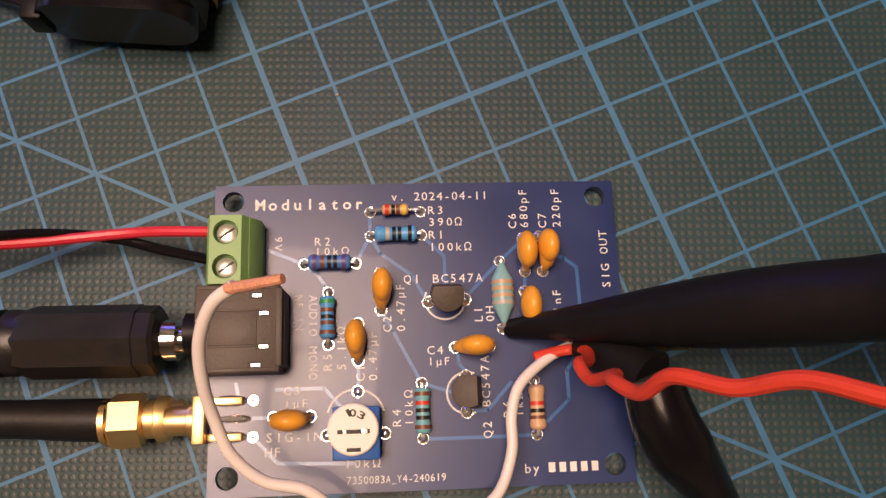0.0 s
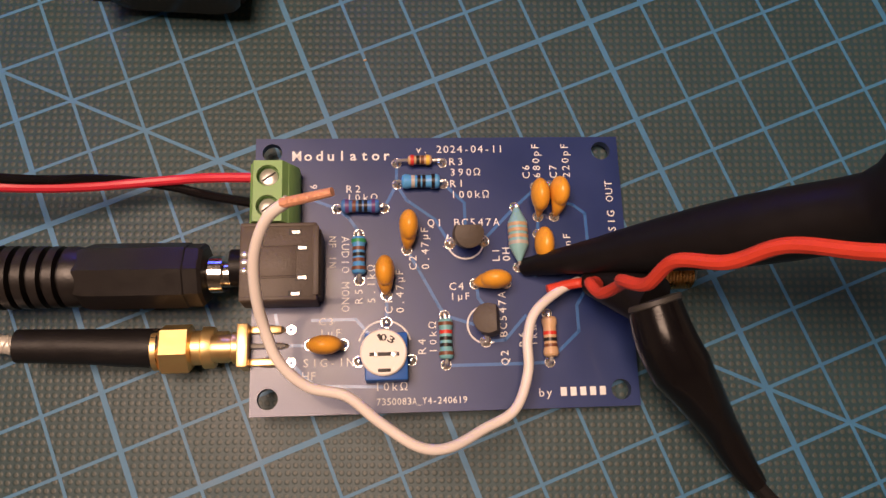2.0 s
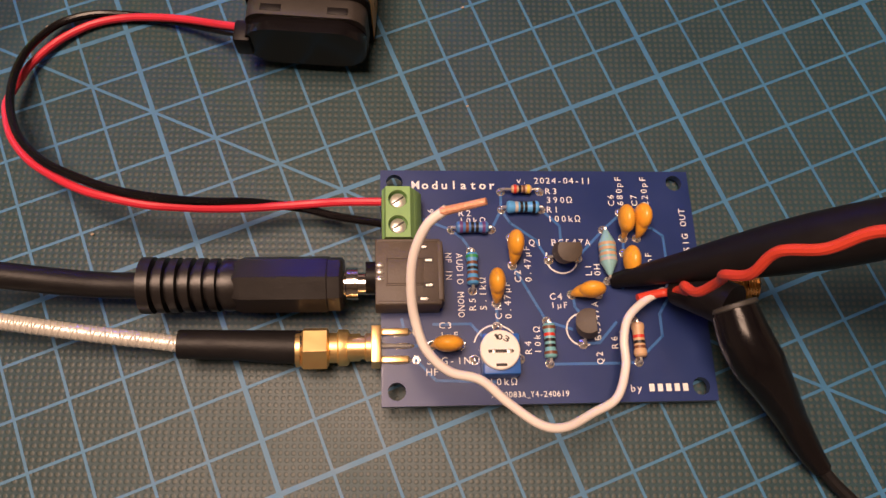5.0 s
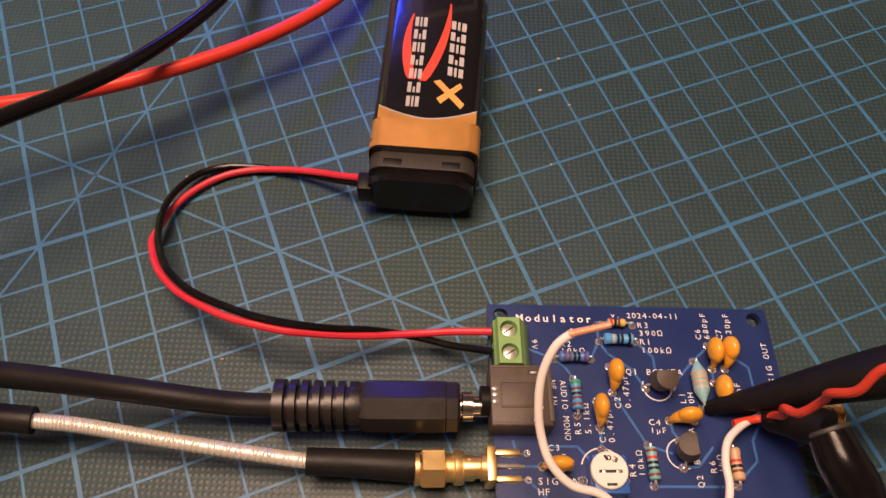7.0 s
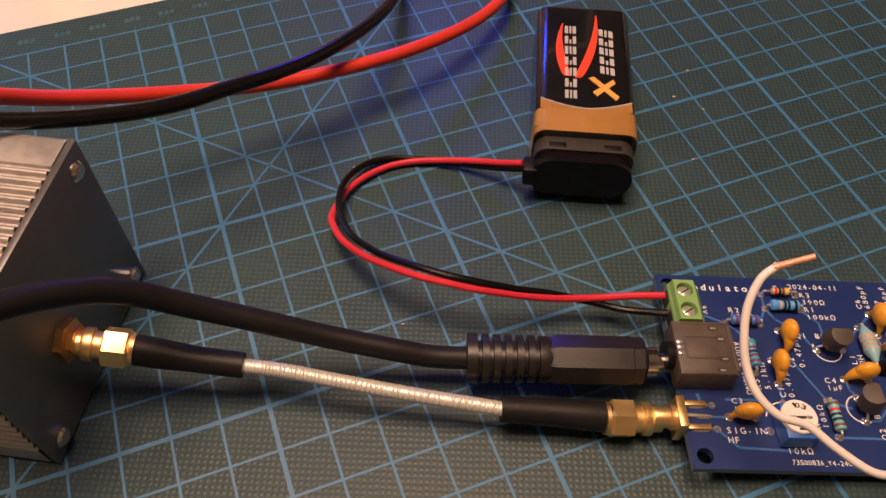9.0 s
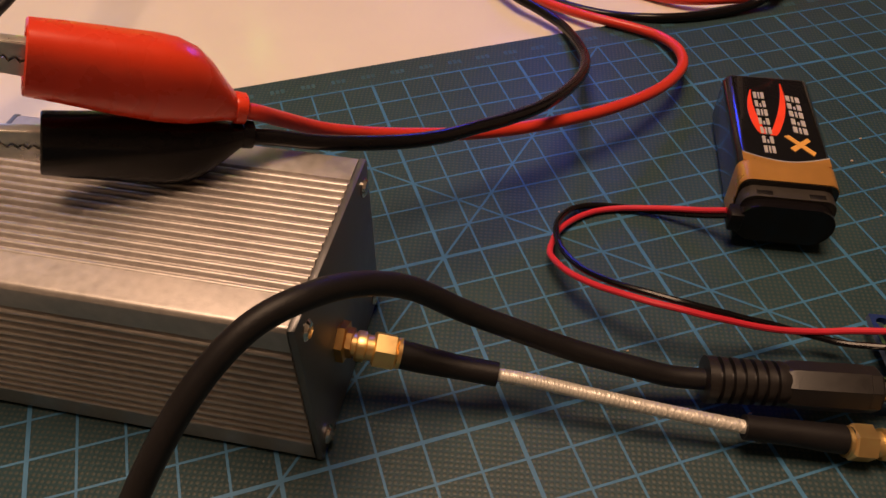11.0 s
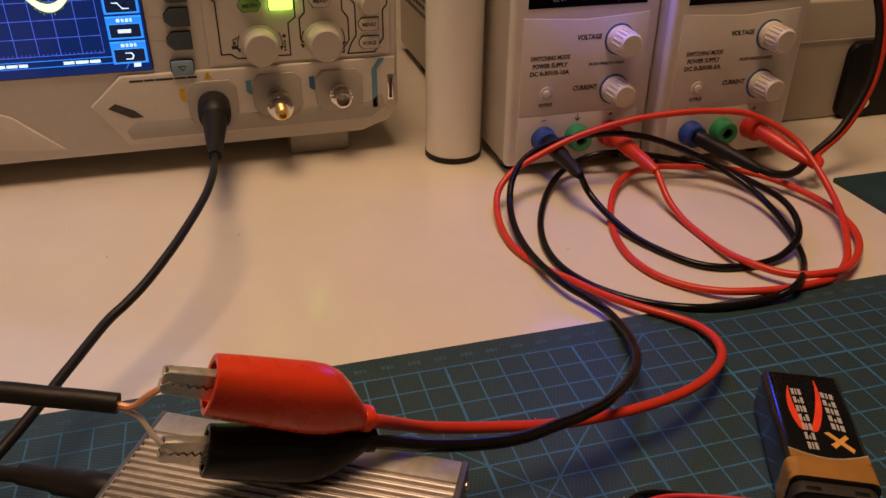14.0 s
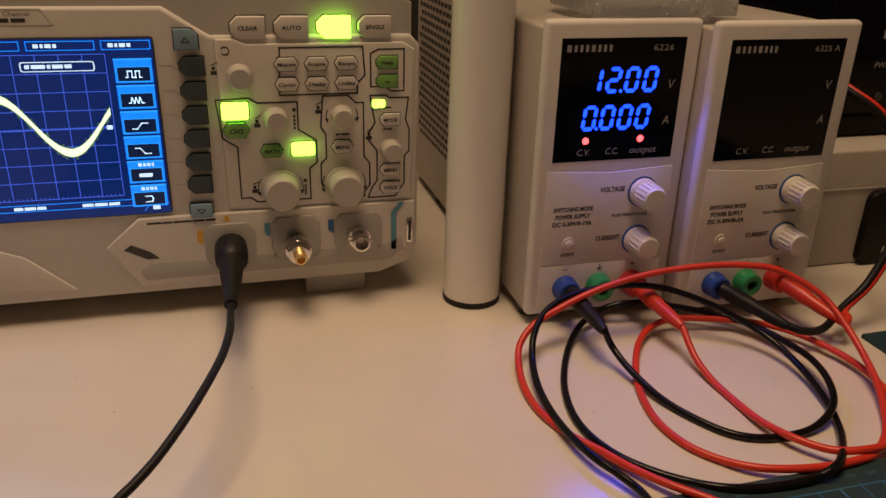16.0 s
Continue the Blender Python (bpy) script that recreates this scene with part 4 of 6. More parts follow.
def coax_end(a, b, length):
    m = axis(a, b)
    bm = bmesh.new()
    lathe(bm, [(3.3, 1.5), (3.95, 1.9), (3.95, 6.0), (3.3, 6.6)], m @ Matrix.Rotation(radians(12), 4, "Z"), 6)
    nut = part("hex_nut", bm, GOLD, jump, "gold hexagon coupling nut")
    bm = bmesh.new()
    lathe(bm, [(2.2, -4.2), (2.5, -4.0), (2.5, -2.2), (3.1, -2.0), (3.3, -1.6), (3.3, -0.2), (2.7, 0.1), (2.7, 1.6)], m, 28)
    part("nut_collar", bm, GOLD, nut)
    bm = bmesh.new()
    lathe(bm, [(3.3, 6.6), (3.3, 7.4), (2.4, 7.6), (2.4, 9.5)], m, 24)
    part("crimp", bm, GOLD, nut)


NA, NB = Vector((-77.6, -31.6, 4.4)), Vector((-88.5, -27.7, 5.4))
coax_end(NA + (NB - NA) * 0.36, NB, 8)
MA, MB = Vector((-181.5, 16.8, 18.0)), Vector((-170.5, 12.8, 15.0))
coax_end(MA + (MB - MA) * 0.36, MB, 8)
bm = bmesh.new()
tube(bm, [(-85.0, -28.8, 5.2), (-92, -26.0, 5.9), (-99, -23.0, 6.5), (-107.2, -19.7, 7.2)], [3.1, 3.0, 2.7, 2.6], 16)
part("shrink_sleeve", bm, BLACK, jump, "black heat-shrink sleeve")
bm = bmesh.new()
tube(bm, [(-173, 13.9, 15.6), (-167, 11.2, 14), (-160, 8, 12.6), (-152.2, 4.4, 11.5)], [3.1, 3.0, 2.6, 2.6], 16)
part("shrink_sleeve", bm, BLACK, jump, "black heat-shrink sleeve")
braid_path = [(-154, 5.2, 11.7), (-145, 1.0, 10.6), (-135, -4.6, 9.6), (-122, -11.8, 8.4), (-106, -20.3, 7.1)]
bm = bmesh.new()
tube(bm, braid_path, 1.42, 14)
br = part("braid_core", bm, BRAID, jump, "bright tinned copper braid")
pts = smooth_path(braid_path, 48)
for sgn in (-1, 1):
    for ph in range(3):
        bm = bmesh.new()
        hel = []
        for i, p in enumerate(pts):
            d = (pts[min(i + 1, len(pts) - 1)] - pts[max(i - 1, 0)]).normalized()
            sd = d.cross(Vector((0, 0, 1))).normalized()
            up = sd.cross(d)
            a = sgn * i * 0.62 + ph * 2 * math.pi / 3
            hel.append(p + 1.34 * (math.cos(a) * sd + math.sin(a) * up))
        tube(bm, hel, 0.2, 6, curve=False)
        part("braid_strand", bm, BRAID, br)

# ---- aluminium box ----
LX, LY = -0.8812, 0.4727
# x runs away from the connector face, y towards the front, z up; origin at the connector face's rear bottom corner
BOXM = Matrix(((LX, -LY, 0, -0.1690), (LY, LX, 0, 0.0425), (0, 0, 1, 0.0003), (0, 0, 0, 1)))
abox = thing("aluminium_box", "ribbed aluminium instrument box with grey end plates", "metal box", BOXM)
BL, BW, BH = 80.5, 46.4, 43.6
prof = []


def ribs(a, b, flat, n):
    """Offsets along one face: flat edge, n shallow domed ribs, flat edge."""
    out = [(a, 0)]
    step = (b - a - 2 * flat) / n
    for k in range(n):
        s0 = a + flat + k * step
        out += [(s0 + step * q, d) for q, d in ((0, 0), (0.08, -0.75), (0.42, -0.75), (0.5, -0.08), (0.58, 0.13), (0.68, 0.25), (0.78, 0.28), (0.88, 0.22), (0.95, 0.1))]
    return out + [(b, 0)]


top_r = ribs(1.2, BW - 1.2, 6.2, 15)
front_r = ribs(1.2, BH - 1.2, 5.0, 13)
sec = [(y, BH + d) for y, d in top_r]
sec += [(BW - 1.2 + 1.2 * math.sin(radians(q)), BH - 1.2 + 1.2 * math.cos(radians(q))) for q in (18, 36, 54, 72)] + [(BW + d, BH - y) for y, d in front_r]
sec += [(BW - 0.35, 0.35), (BW - 1.2, 0), (1.2, 0), (0.35, 0.35), (0, 1.2), (0, BH - 1.2), (0.35, BH - 0.35)]
bm = bmesh.new()
n = len(sec)
put(bm, [(1.5, y, z) for y, z in sec] + [(BL - 1.5, y, z) for y, z in sec], [(i, (i + 1) % n, n + (i + 1) % n, n + i) for i in range(n)])
part("extruded_shell", bm, ALU, abox, "ribbed bare aluminium extrusion")
for x in (0.75, BL - 0.75):
    bm = bmesh.new()
    box(bm, (x, BW / 2, BH / 2), (1.5, BW - 0.3, BH - 0.3), 0.2)
    pl = part("end_plate", bm, PLATE, abox, "flat dark grey anodised end plate")
    for y in (4.2, BW - 4.2):
        for z in (4.2, BH - 4.6):
            bm = bmesh.new()
            sgn = -1 if x < 2 else 1
            lathe(bm, [(2.1, 0), (2.1, 0.4), (1.5, 0.95), (0.5, 1.05)], Matrix.Translation((x + sgn * 0.7, y, z)) @ Matrix.Rotation(radians(90 * sgn), 4, "Y"), 16)
            part("screw", bm, CHROME, pl, "bright countersunk screw")
bm = bmesh.new()
sx = BOXM.inverted() @ (Vector((-0.1822, 0.0174, 0.0182)))
lathe(bm, [(4.4, 0), (4.4, 1.6), (3.2, 1.8), (3.2, 3.0)], Matrix.Translation((0.0, sx.y * 1000, sx.z * 1000)) @ Matrix.Rotation(radians(-90), 4, "Y"), 6)
part("coax_socket", bm, BRASS, abox, "brass coax bulkhead socket")
# supply plug at the far end
plug2 = thing("supply_plug", "black barrel plug in the aluminium box", "plug", BOXM)
bm = bmesh.new()
lathe(bm, [(3.6, 0), (4.0, 0.6), (4.0, 9), (3.4, 10), (3.4, 17), (2.9, 18), (2.7, 27)], Matrix.Translation((BL, 22, 36.5)) @ Matrix.Rotation(radians(90), 4, "Y"), 20)
part("plug_body", bm, BLACK, plug2)
bm = bmesh.new()
tube(bm, [(BL + 25, 22, 36.5), (BL + 45, 22, 33), (BL + 75, 16, 16), (BL + 120, 0, 2.2)], 2.0, 12)
part("plug_cable", bm, BLACK, plug2)

# ---- oscilloscope probe on the board ----
probe = thing("scope_probe", "black test probe touching the board", "probe")
tip = Vector((-30.0, -37.24, 4.7))
dirp = Vector((27.0, -10.44, 25.2)).normalized()
m = axis(tip, tip + dirp)
bm = bmesh.new()
lathe(bm, [(1.15, 0.3), (1.4, 0.7), (1.75, 4.0), (2.1, 8.0), (2.55, 12.5), (2.75, 14.5), (3.2, 18.0), (3.85, 24.0), (4.4, 30.0), (4.75, 36.0), (4.8, 42.0), (4.65, 48.0), (4.75, 51.0), (5.6, 53.0), (7.6, 55.0), (8.3, 57.0), (8.3, 60.0), (6.6, 64.0), (6.2, 108.0)], m, 28)
part("probe_body", bm, BLACKM, probe)
bm = bmesh.new()
tube(bm, [tip + dirp * 0.8, tip - dirp * 0.4, tip + Vector((-1.0, 0.2, -0.8)), tip + Vector((-1.3, 0.9, -1.4)), tip + Vector((-0.2, 1.0, -1.2))], 0.35, 8)
part("hook_tip", bm, TIN, probe, "bent metal hook tip")
e = tip + dirp * 108
bm = bmesh.new()
tube(bm, [e - dirp * 2, e + dirp * 12, e + Vector((35, -18, 12)), e + Vector((90, -50, -20)), e + Vector((150, -85, -74)), e + Vector((260, -140, -74))], 2.0, 12)
part("probe_cable", bm, BLACK, probe)

# ---- ground hook clip ----
hook = thing("hook_clip", "black sprung test hook clip on the board edge", "test clip")
path = [(-20.4, -43.6, 9.0), (-18.4, -47.0, 13.2), (-16.3, -50.8, 16.4), (-16.8, -56.2, 15.9), (-16.1, -60.8, 14.5), (-14.5, -65.7, 11.8), (-12.5, -71.8, 7.9), (-10.9, -77.8, 4.9), (-9.6, -82.0, 3.4)]
bm = bmesh.new()
tube(bm, path[:3], [3.3, 3.8, 3.9], 20)
part("nose", bm, BLACKM, hook)
bm = bmesh.new()
tube(bm, path[2:], [3.9, 4.4, 4.5, 3.7, 2.8, 2.3, 1.7], 20)
part("plunger_sleeve", bm, BLACKG, hook, "glossy black sleeve")
bm = bmesh.new()
mm_ = axis(path[2], path[3])
lathe(bm, [(3.8, -0.5), (4.15, -0.35), (4.15, 0.3), (3.9, 0.5)], mm_, 24)
part("collar", bm, GREY_SLOT, hook)
bm = bmesh.new()
tube(bm, [(-10.2, -80.5, 3.9), (-7.5, -87, 2.2), (-2, -98, 1.5), (10, -116, 1.4), (40, -145, 1.4), (90, -185, 1.4), (160, -230, 1.4)], 1.15, 10)
part("clip_lead", bm, BLACK, hook)
bm = bmesh.new()
tube(bm, [(-22.5, -43.2, 7.5), (-20.5, -42.0, 5.0), (-19.0, -42.2, 3.4)], 0.4, 8)
part("hook_wire", bm, TIN, hook)

# ---- white and red loose wires ----
ww = thing("white_wire", "white insulated wire with a bare copper end curving over the board", "wire")
bm = bmesh.new()
WPTS = [(-58.6, -23.5, 37.8), (-62, -24.2, 36.2), (-65.3, -27, 33), (-67.3, -31, 29.5), (-68.2, -35, 26.5), (-68.2, -39.5, 24.6), (-66, -43.8, 23), (-61.8, -46.8, 22), (-59, -51.6, 20.8), (-55.4, -56.6, 19.6), (-51.5, -58.4, 18), (-46, -58, 15), (-40.6, -57.2, 13), (-36.6, -53, 12), (-34.7, -48.5, 11.8), (-32, -45.2, 11.4), (-27, -43.4, 9.6), (-23, -43.0, 8.2)]
tube(bm, WPTS, 0.76, 12)
part("insulation", bm, WHITEW, ww)
bm = bmesh.new()
tube(bm, [(-59.5, -23.5, 37.6), (-56.5, -24.4, 39.0), (-53.3, -25.3, 40.4)], [0.7, 0.62, 0.55], 10)
part("bare_end", bm, COPPER, ww, "bare twisted copper end")
bm = bmesh.new()
tube(bm, [(-23.5, -43.0, 8.3), (-21.5, -43.2, 7.8), (-20.2, -43.6, 7.4)], 0.5, 8)
part("tinned_end", bm, TIN, ww)
rw = thing("red_wire", "thin red wire, crinkled, rising beside the probe", "wire")
bm = bmesh.new()
tube(bm, [(-28.5, -42.6, 9.5), (-25.5, -43.0, 9.3), (-23, -43.6, 9.6), (-22.0, -44.4, 13), (-23.2, -45.6, 18), (-25.6, -45.2, 24), (-25.8, -47.4, 28), (-24.2, -47.6, 34), (-25.8, -47.6, 39), (-25.0, -49.4, 44.5), (-23.0, -48.6, 50), (-20, -51.0, 55), (-16.5, -51.8, 60), (-13, -55, 65), (-8, -58.5, 70), (2, -64, 76), (28, -76, 82), (90, -100, 70)], 0.78, 10)
part("red_insulation", bm, REDT, rw)

# ---- alligator clips ----
def alligator(name, colour_name, mat, jaw, neck, label, lead_pts, bend, size):
    """A clip from the jaws' tip to the neck of its cover; bend: how far the neck lies over the jaws' line."""
    ob = thing(name, label, "alligator clip")
    up = Vector((0, 0, 1))
    jaw, neck = Vector(jaw), Vector(neck)
    d = (neck - up * bend - jaw).normalized()
    side = d.cross(up).normalized()
    u2 = side.cross(d)
    m = Matrix(((d.x, side.x, u2.x, jaw.x), (d.y, side.y, u2.y, jaw.y), (d.z, side.z, u2.z, jaw.z), (0, 0, 0, 1)))
    L = (neck - jaw).dot(d)
    k_ = L / 49.0
    # cover: an oval boot, open at the mouth, that swells and then narrows to one side
    secs = [(10.0, 4.6, 6.0, 0), (10.3, 4.9, 6.3, 0), (16, 5.2, 6.7, 0), (25, 5.6, 7.3, 0.05), (31, 5.8, 7.6, 0.05), (34.5, 5.8, 7.5, 0.08), (38, 5.4, 6.8, 0.18), (41, 4.6, 5.5, 0.38), (43.5, 3.7, 4.0, 0.62), (45.5, 3.0, 2.9, 0.84), (46.5, 2.6, 2.5, 0.95), (46.8, 2.85, 2.8, 1.0), (48.7, 2.75, 2.7, 1.0), (49.0, 2.3, 2.3, 1.0)]

    def ring(x, wy, wz, k):
        return [m @ Vector((x * k_, size * wy * math.copysign(abs(math.cos(a)) ** 0.75, math.cos(a)), bend * k + size * wz * math.copysign(abs(math.sin(a)) ** 0.8, math.sin(a)))) for a in (2 * math.pi * q / 28 for q in range(28))]

    bm = bmesh.new()
    rows = [ring(x, wy - 1.1, wz - 1.1, k) for x, wy, wz, k in ((16, 5.2, 6.7, 0), (10.1, 4.6, 6.0, 0))] + [ring(*c) for c in secs]
    rings = [[bm.verts.new(v) for v in r] for r in rows]
    for a, b in zip(rings, rings[1:]):
        for q in range(28):
            bm.faces.new((a[q], a[(q + 1) % 28], b[(q + 1) % 28], b[q]))
    bm.faces.new(rings[-1])
    bm.faces.new(list(reversed(rings[0])))
    part("cover", bm, mat, ob, colour_name + " soft plastic cover")
    # sheet-metal jaws: a folded channel each, teeth along both cheeks
    SIDE = Matrix(((1, 0, 0, 0), (0, 0, 1, 0), (0, 1, 0, 0), (0, 0, 0, 1)))
    for s in (1, -1):
        bm = bmesh.new()
        n = 7
        edge = [(13.0 - q * 12.0 / (n * 2), s * 0.32 + (0.42 if q % 2 else -0.42)) for q in range(n * 2 + 1)]
        back = [(0.4, s * 2.2), (1.2, s * 2.6), (13.0, s * 3.2)]
        for y0, y1 in ((-1.3, -0.95), (0.95, 1.3)):
            prism(bm, edge + back, y0, y1, m @ SIDE)
        tilt = math.atan2(0.6, 11.8)
        box(bm, (7.1, 0, 0), (11.9, 2.3, 0.35), 0.12, m @ Matrix.Translation((0, 0, s * 2.6)) @ Matrix.Rotation(-s * tilt, 4, "Y"))
        box(bm, (0.55, 0, s * 1.5), (0.5, 2.8, 1.8), 0.18, m)
        part("jaw", bm, TIN, ob, "toothed nickel jaw")
    bm = bmesh.new()
    tube(bm, lead_pts, 1.7, 14)
    part("test_lead", bm, RED if mat is REDC else BLACKG, ob, colour_name + " silicone test lead")
    return ob


RED_RUN = [(-193.5, 48.6, 57.0), (-189.4, 50.6, 54.2), (-183.4, 56.3, 46.8), (-175.5, 62.7, 38.0), (-167.2, 66.8, 32.0), (-158.6, 69.5, 27.5), (-149.9, 71.4, 24.0), (-141.2, 72.2, 21.5), (-132.3, 72.8, 19.5), (-123.2, 73.6, 18.0), (-113.6, 74.7, 16.8), (-103.4, 76.4, 15.5), (-92.2, 79.1, 14.0), (-79.4, 83.8, 12.0), (-66.4, 91.1, 9.5), (-54.9, 101.3, 7.0), (-48.8, 112.8, 4.5), (-48.2, 122.9, 3.0), (-52.3, 131.9, 2.2)]
RED_ARCH = [(-65.6, 146.8, 1.6), (-73.9, 160.8, 0.0), (-80.5, 174.8, -1.0), (-88.4, 187.8, -1.2), (-94.1, 204.9, -1.2), (-94.9, 222.4, -0.5), (-92.1, 240.0, 2.0), (-87.6, 250.9, 7.0), (-78.5, 257.4, 13.0), (-64.9, 261.1, 18.0), (-47.7, 261.9, 25.0), (-28.6, 262.5, 30.0), (-6.9, 261.2, 34.0), (17.3, 257.5, 36.5), (35.0, 253.2, 37.0), (52.1, 247.3, 35.0), (67.3, 234.5, 27.0), (71.7, 220.7, 19.0), (71.3, 202.8, 10.0), (65.4, 184.6, 4.5), (55.8, 168.4, 1.2), (46.0, 156.4, -0.6)]
RED_COIL = [(29.6, 144.4, 1.0), (16.9, 141.3, 1.8), (2.5, 140.9, 1.8), (-12.4, 143.1, 1.6), (-25.0, 148.5, 0.5), (-35.1, 158.2, -1.0), (-43.2, 170.5, -1.2), (-46.5, 188.1, -1.2), (-42.9, 209.7, -1.2), (-35.2, 229.2, -0.4), (-23.3, 248.5, 1.2), (-10.1, 259.6, 2.8), (5.2, 262.9, 3.8), (26.6, 257.5, 4.0), (46.5, 249.7, 3.5), (60.6, 238.7, 2.5), (68.9, 221.0, 2.0), (72.3, 203.1, 1.5), (70.1, 186.1, 1.4), (64.6, 171.6, 1.0), (53.6, 158.5, 1.4), (37.8, 146.8, 3.0), (25.4, 143.8, 4.2), (14.0, 145.7, 3.8), (7.3, 151.5, 2.6), (0.2, 161.5, 2.2), (-3.3, 175.3, 0.5), (-3.6, 193.1, -1.2), (-4.8, 210.5, -0.4), (-5.7, 225.4, 4.0), (-5.5, 240, 13)]
BLK_RUN = [(-192, 48.6, 50.2), (-186.3, 49.0, 48.2), (-178.5, 49.0, 45.3), (-171.8, 49.4, 43.1), (-164.6, 50.2, 40.9), (-157.1, 51.5, 38.7), (-148.7, 54.2, 36.1), (-139.1, 58.8, 33.1), (-128.5, 64.0, 29.7), (-115.9, 72.1, 25.4), (-101.1, 86.0, 19.3), (-89.8, 100.9, 13.7), (-81.6, 119.6, 7.2)]
BLK_ARCH = [(-77.6, 143.2, 1.8), (-81.6, 155.8, 2.0), (-87.0, 166.8, 2.6), (-90.3, 183.8, 2.0), (-90.8, 203.0, 1.0), (-89.4, 222.0, 2.0), (-85.8, 238.8, 5.0), (-80.8, 250.8, 11.0), (-73.1, 259.9, 16.0), (-63.6, 264.9, 20.0), (-49.8, 267.8, 23.0), (-32.5, 266.9, 25.0), (-17.5, 264.1, 25.5), (-3.2, 259.2, 24.0), (10.6, 252.7, 20.0), (24.1, 245.2, 14.5), (35.1, 234.1, 9.0), (40.5, 220.7, 5.0), (41.1, 204.1, 2.2), (37.7, 186.6, 0.6), (32.8, 172.2, -0.5), (24.5, 158.1, 0.5)]
BLK_COIL = [(9.9, 142.0, 4.6), (1.0, 136.2, 5.0), (-7.0, 135.6, 2.6), (-17.9, 135.2, 1.8), (-32.9, 136.4, 1.6), (-46.0, 140.5, 1.2), (-56.2, 149.3, -0.8), (-66.7, 159.3, -1.2), (-75.3, 171.5, -1.2), (-80.4, 187.5, -1.2), (-79.9, 206.2, -1.2), (-73.0, 229.0, -1.2), (-59.5, 254.6, -0.4), (-45.1, 271.0, 2.5), (-30.8, 277.4, 6.0), (-19.7, 276.2, 9.0), (-6.8, 274.4, 9.0), (7.8, 268.9, 8.0), (27.8, 260.0, 5.5), (40.9, 246.9, 4.5), (47.0, 229.9, 4.5), (48.6, 210.9, 5.0), (44.8, 194.6, 5.2), (36.7, 179.2, 5.0), (28.2, 170.9, 2.6), (14.2, 165.9, -0.6), (-4.9, 165.8, -1.2), (-18.6, 171.4, -1.2), (-28.4, 184.2, -1.2), (-36.5, 201.8, -0.5), (-42.0, 221.8, 3.0), (-45.2, 235.8, 8.0), (-49, 238.5, 16)]
alligator("alligator_clip", "red", REDC, (-234.0, 47.5, 79.2), (-190.6, 50.2, 55.9), "red alligator clip gripping a thin bare wire", RED_RUN + RED_ARCH + RED_COIL, -4.2, 1.06)
alligator("alligator_clip", "black", BLACKG, (-237.4, 47.0, 61.2), (-190.5, 48.7, 49.9), "black alligator clip resting on the aluminium box", BLK_RUN + BLK_ARCH + BLK_COIL, 5.0, 0.95)

lead = thing("supply_lead", "black two-core lead with stripped ends in the clips", "cable")
bm = bmesh.new()
tube(bm, [(-243.4, 50.5, 72.2), (-254, 53.0, 74.0), (-275, 57.5, 76.5), (-310, 62, 72), (-370, 60, 40), (-420, 40, 2)], 2.2, 14)
part("jacket", bm, BLACK, lead)
bm = bmesh.new()
tube(bm, [(-244, 50.5, 72.1), (-240.5, 49.3, 71.8), (-236.5, 48.2, 75.0), (-231.5, 47.8, 77.6)], 0.75, 8)
part("core_wire", bm, COPPER, lead, "stripped pinkish core")
bm = bmesh.new()
tube(bm, [(-244, 50.5, 71.6), (-240, 49.0, 69.2), (-237.5, 47.0, 65.0), (-235, 46, 60.6)], 0.6, 8)
part("core_wire", bm, WHITEW, lead, "white core")


# ---- bench supplies ----
def lathe_y(bm, prof, x, z, y=0, segs=24):
    """Turned about a line that comes out of the front panel (towards -y)."""
    lathe(bm, prof, Matrix.Translation((x, y, z)) @ Matrix.Rotation(radians(90), 4, "X"), segs)


def seven(ch, x, z, w, h, t):
    """The lit strokes of one digit, a mesh each."""
    segs = {"0": "abcdef", "1": "bc", "2": "abged"}[ch]
    sl = 0.11
    S = dict(a=((0, h), (w, h)), d=((0, 0), (w, 0)), g=((0, h / 2), (w, h / 2)), f=((0, h / 2), (0, h)), e=((0, 0), (0, h / 2)), b=((w, h / 2), (w, h)), c=((w, 0), (w, h / 2)))
    made = []
    for s in segs:
        (x0, z0), (x1, z1) = S[s]
        L = math.hypot(x1 - x0, z1 - z0)
        ux, uz = (x1 - x0) / L, (z1 - z0) / L
        g, c = t * 0.16, t * 0.42
        a, b = (x0 + ux * g, z0 + uz * g), (x1 - ux * g, z1 - uz * g)
        nx, nz = -uz * t / 2, ux * t / 2
        q = [a, (a[0] + ux * c - nx, a[1] + uz * c - nz), (b[0] - ux * c - nx, b[1] - uz * c - nz), b, (b[0] - ux * c + nx, b[1] - uz * c + nz), (a[0] + ux * c + nx, a[1] + uz * c + nz)]
        bm = bmesh.new()
        prism(bm, [(x + px + pz * sl, z + pz) for px, pz in q], 0.05, 0.2, FRONT)
        made.append(bm)
    return made


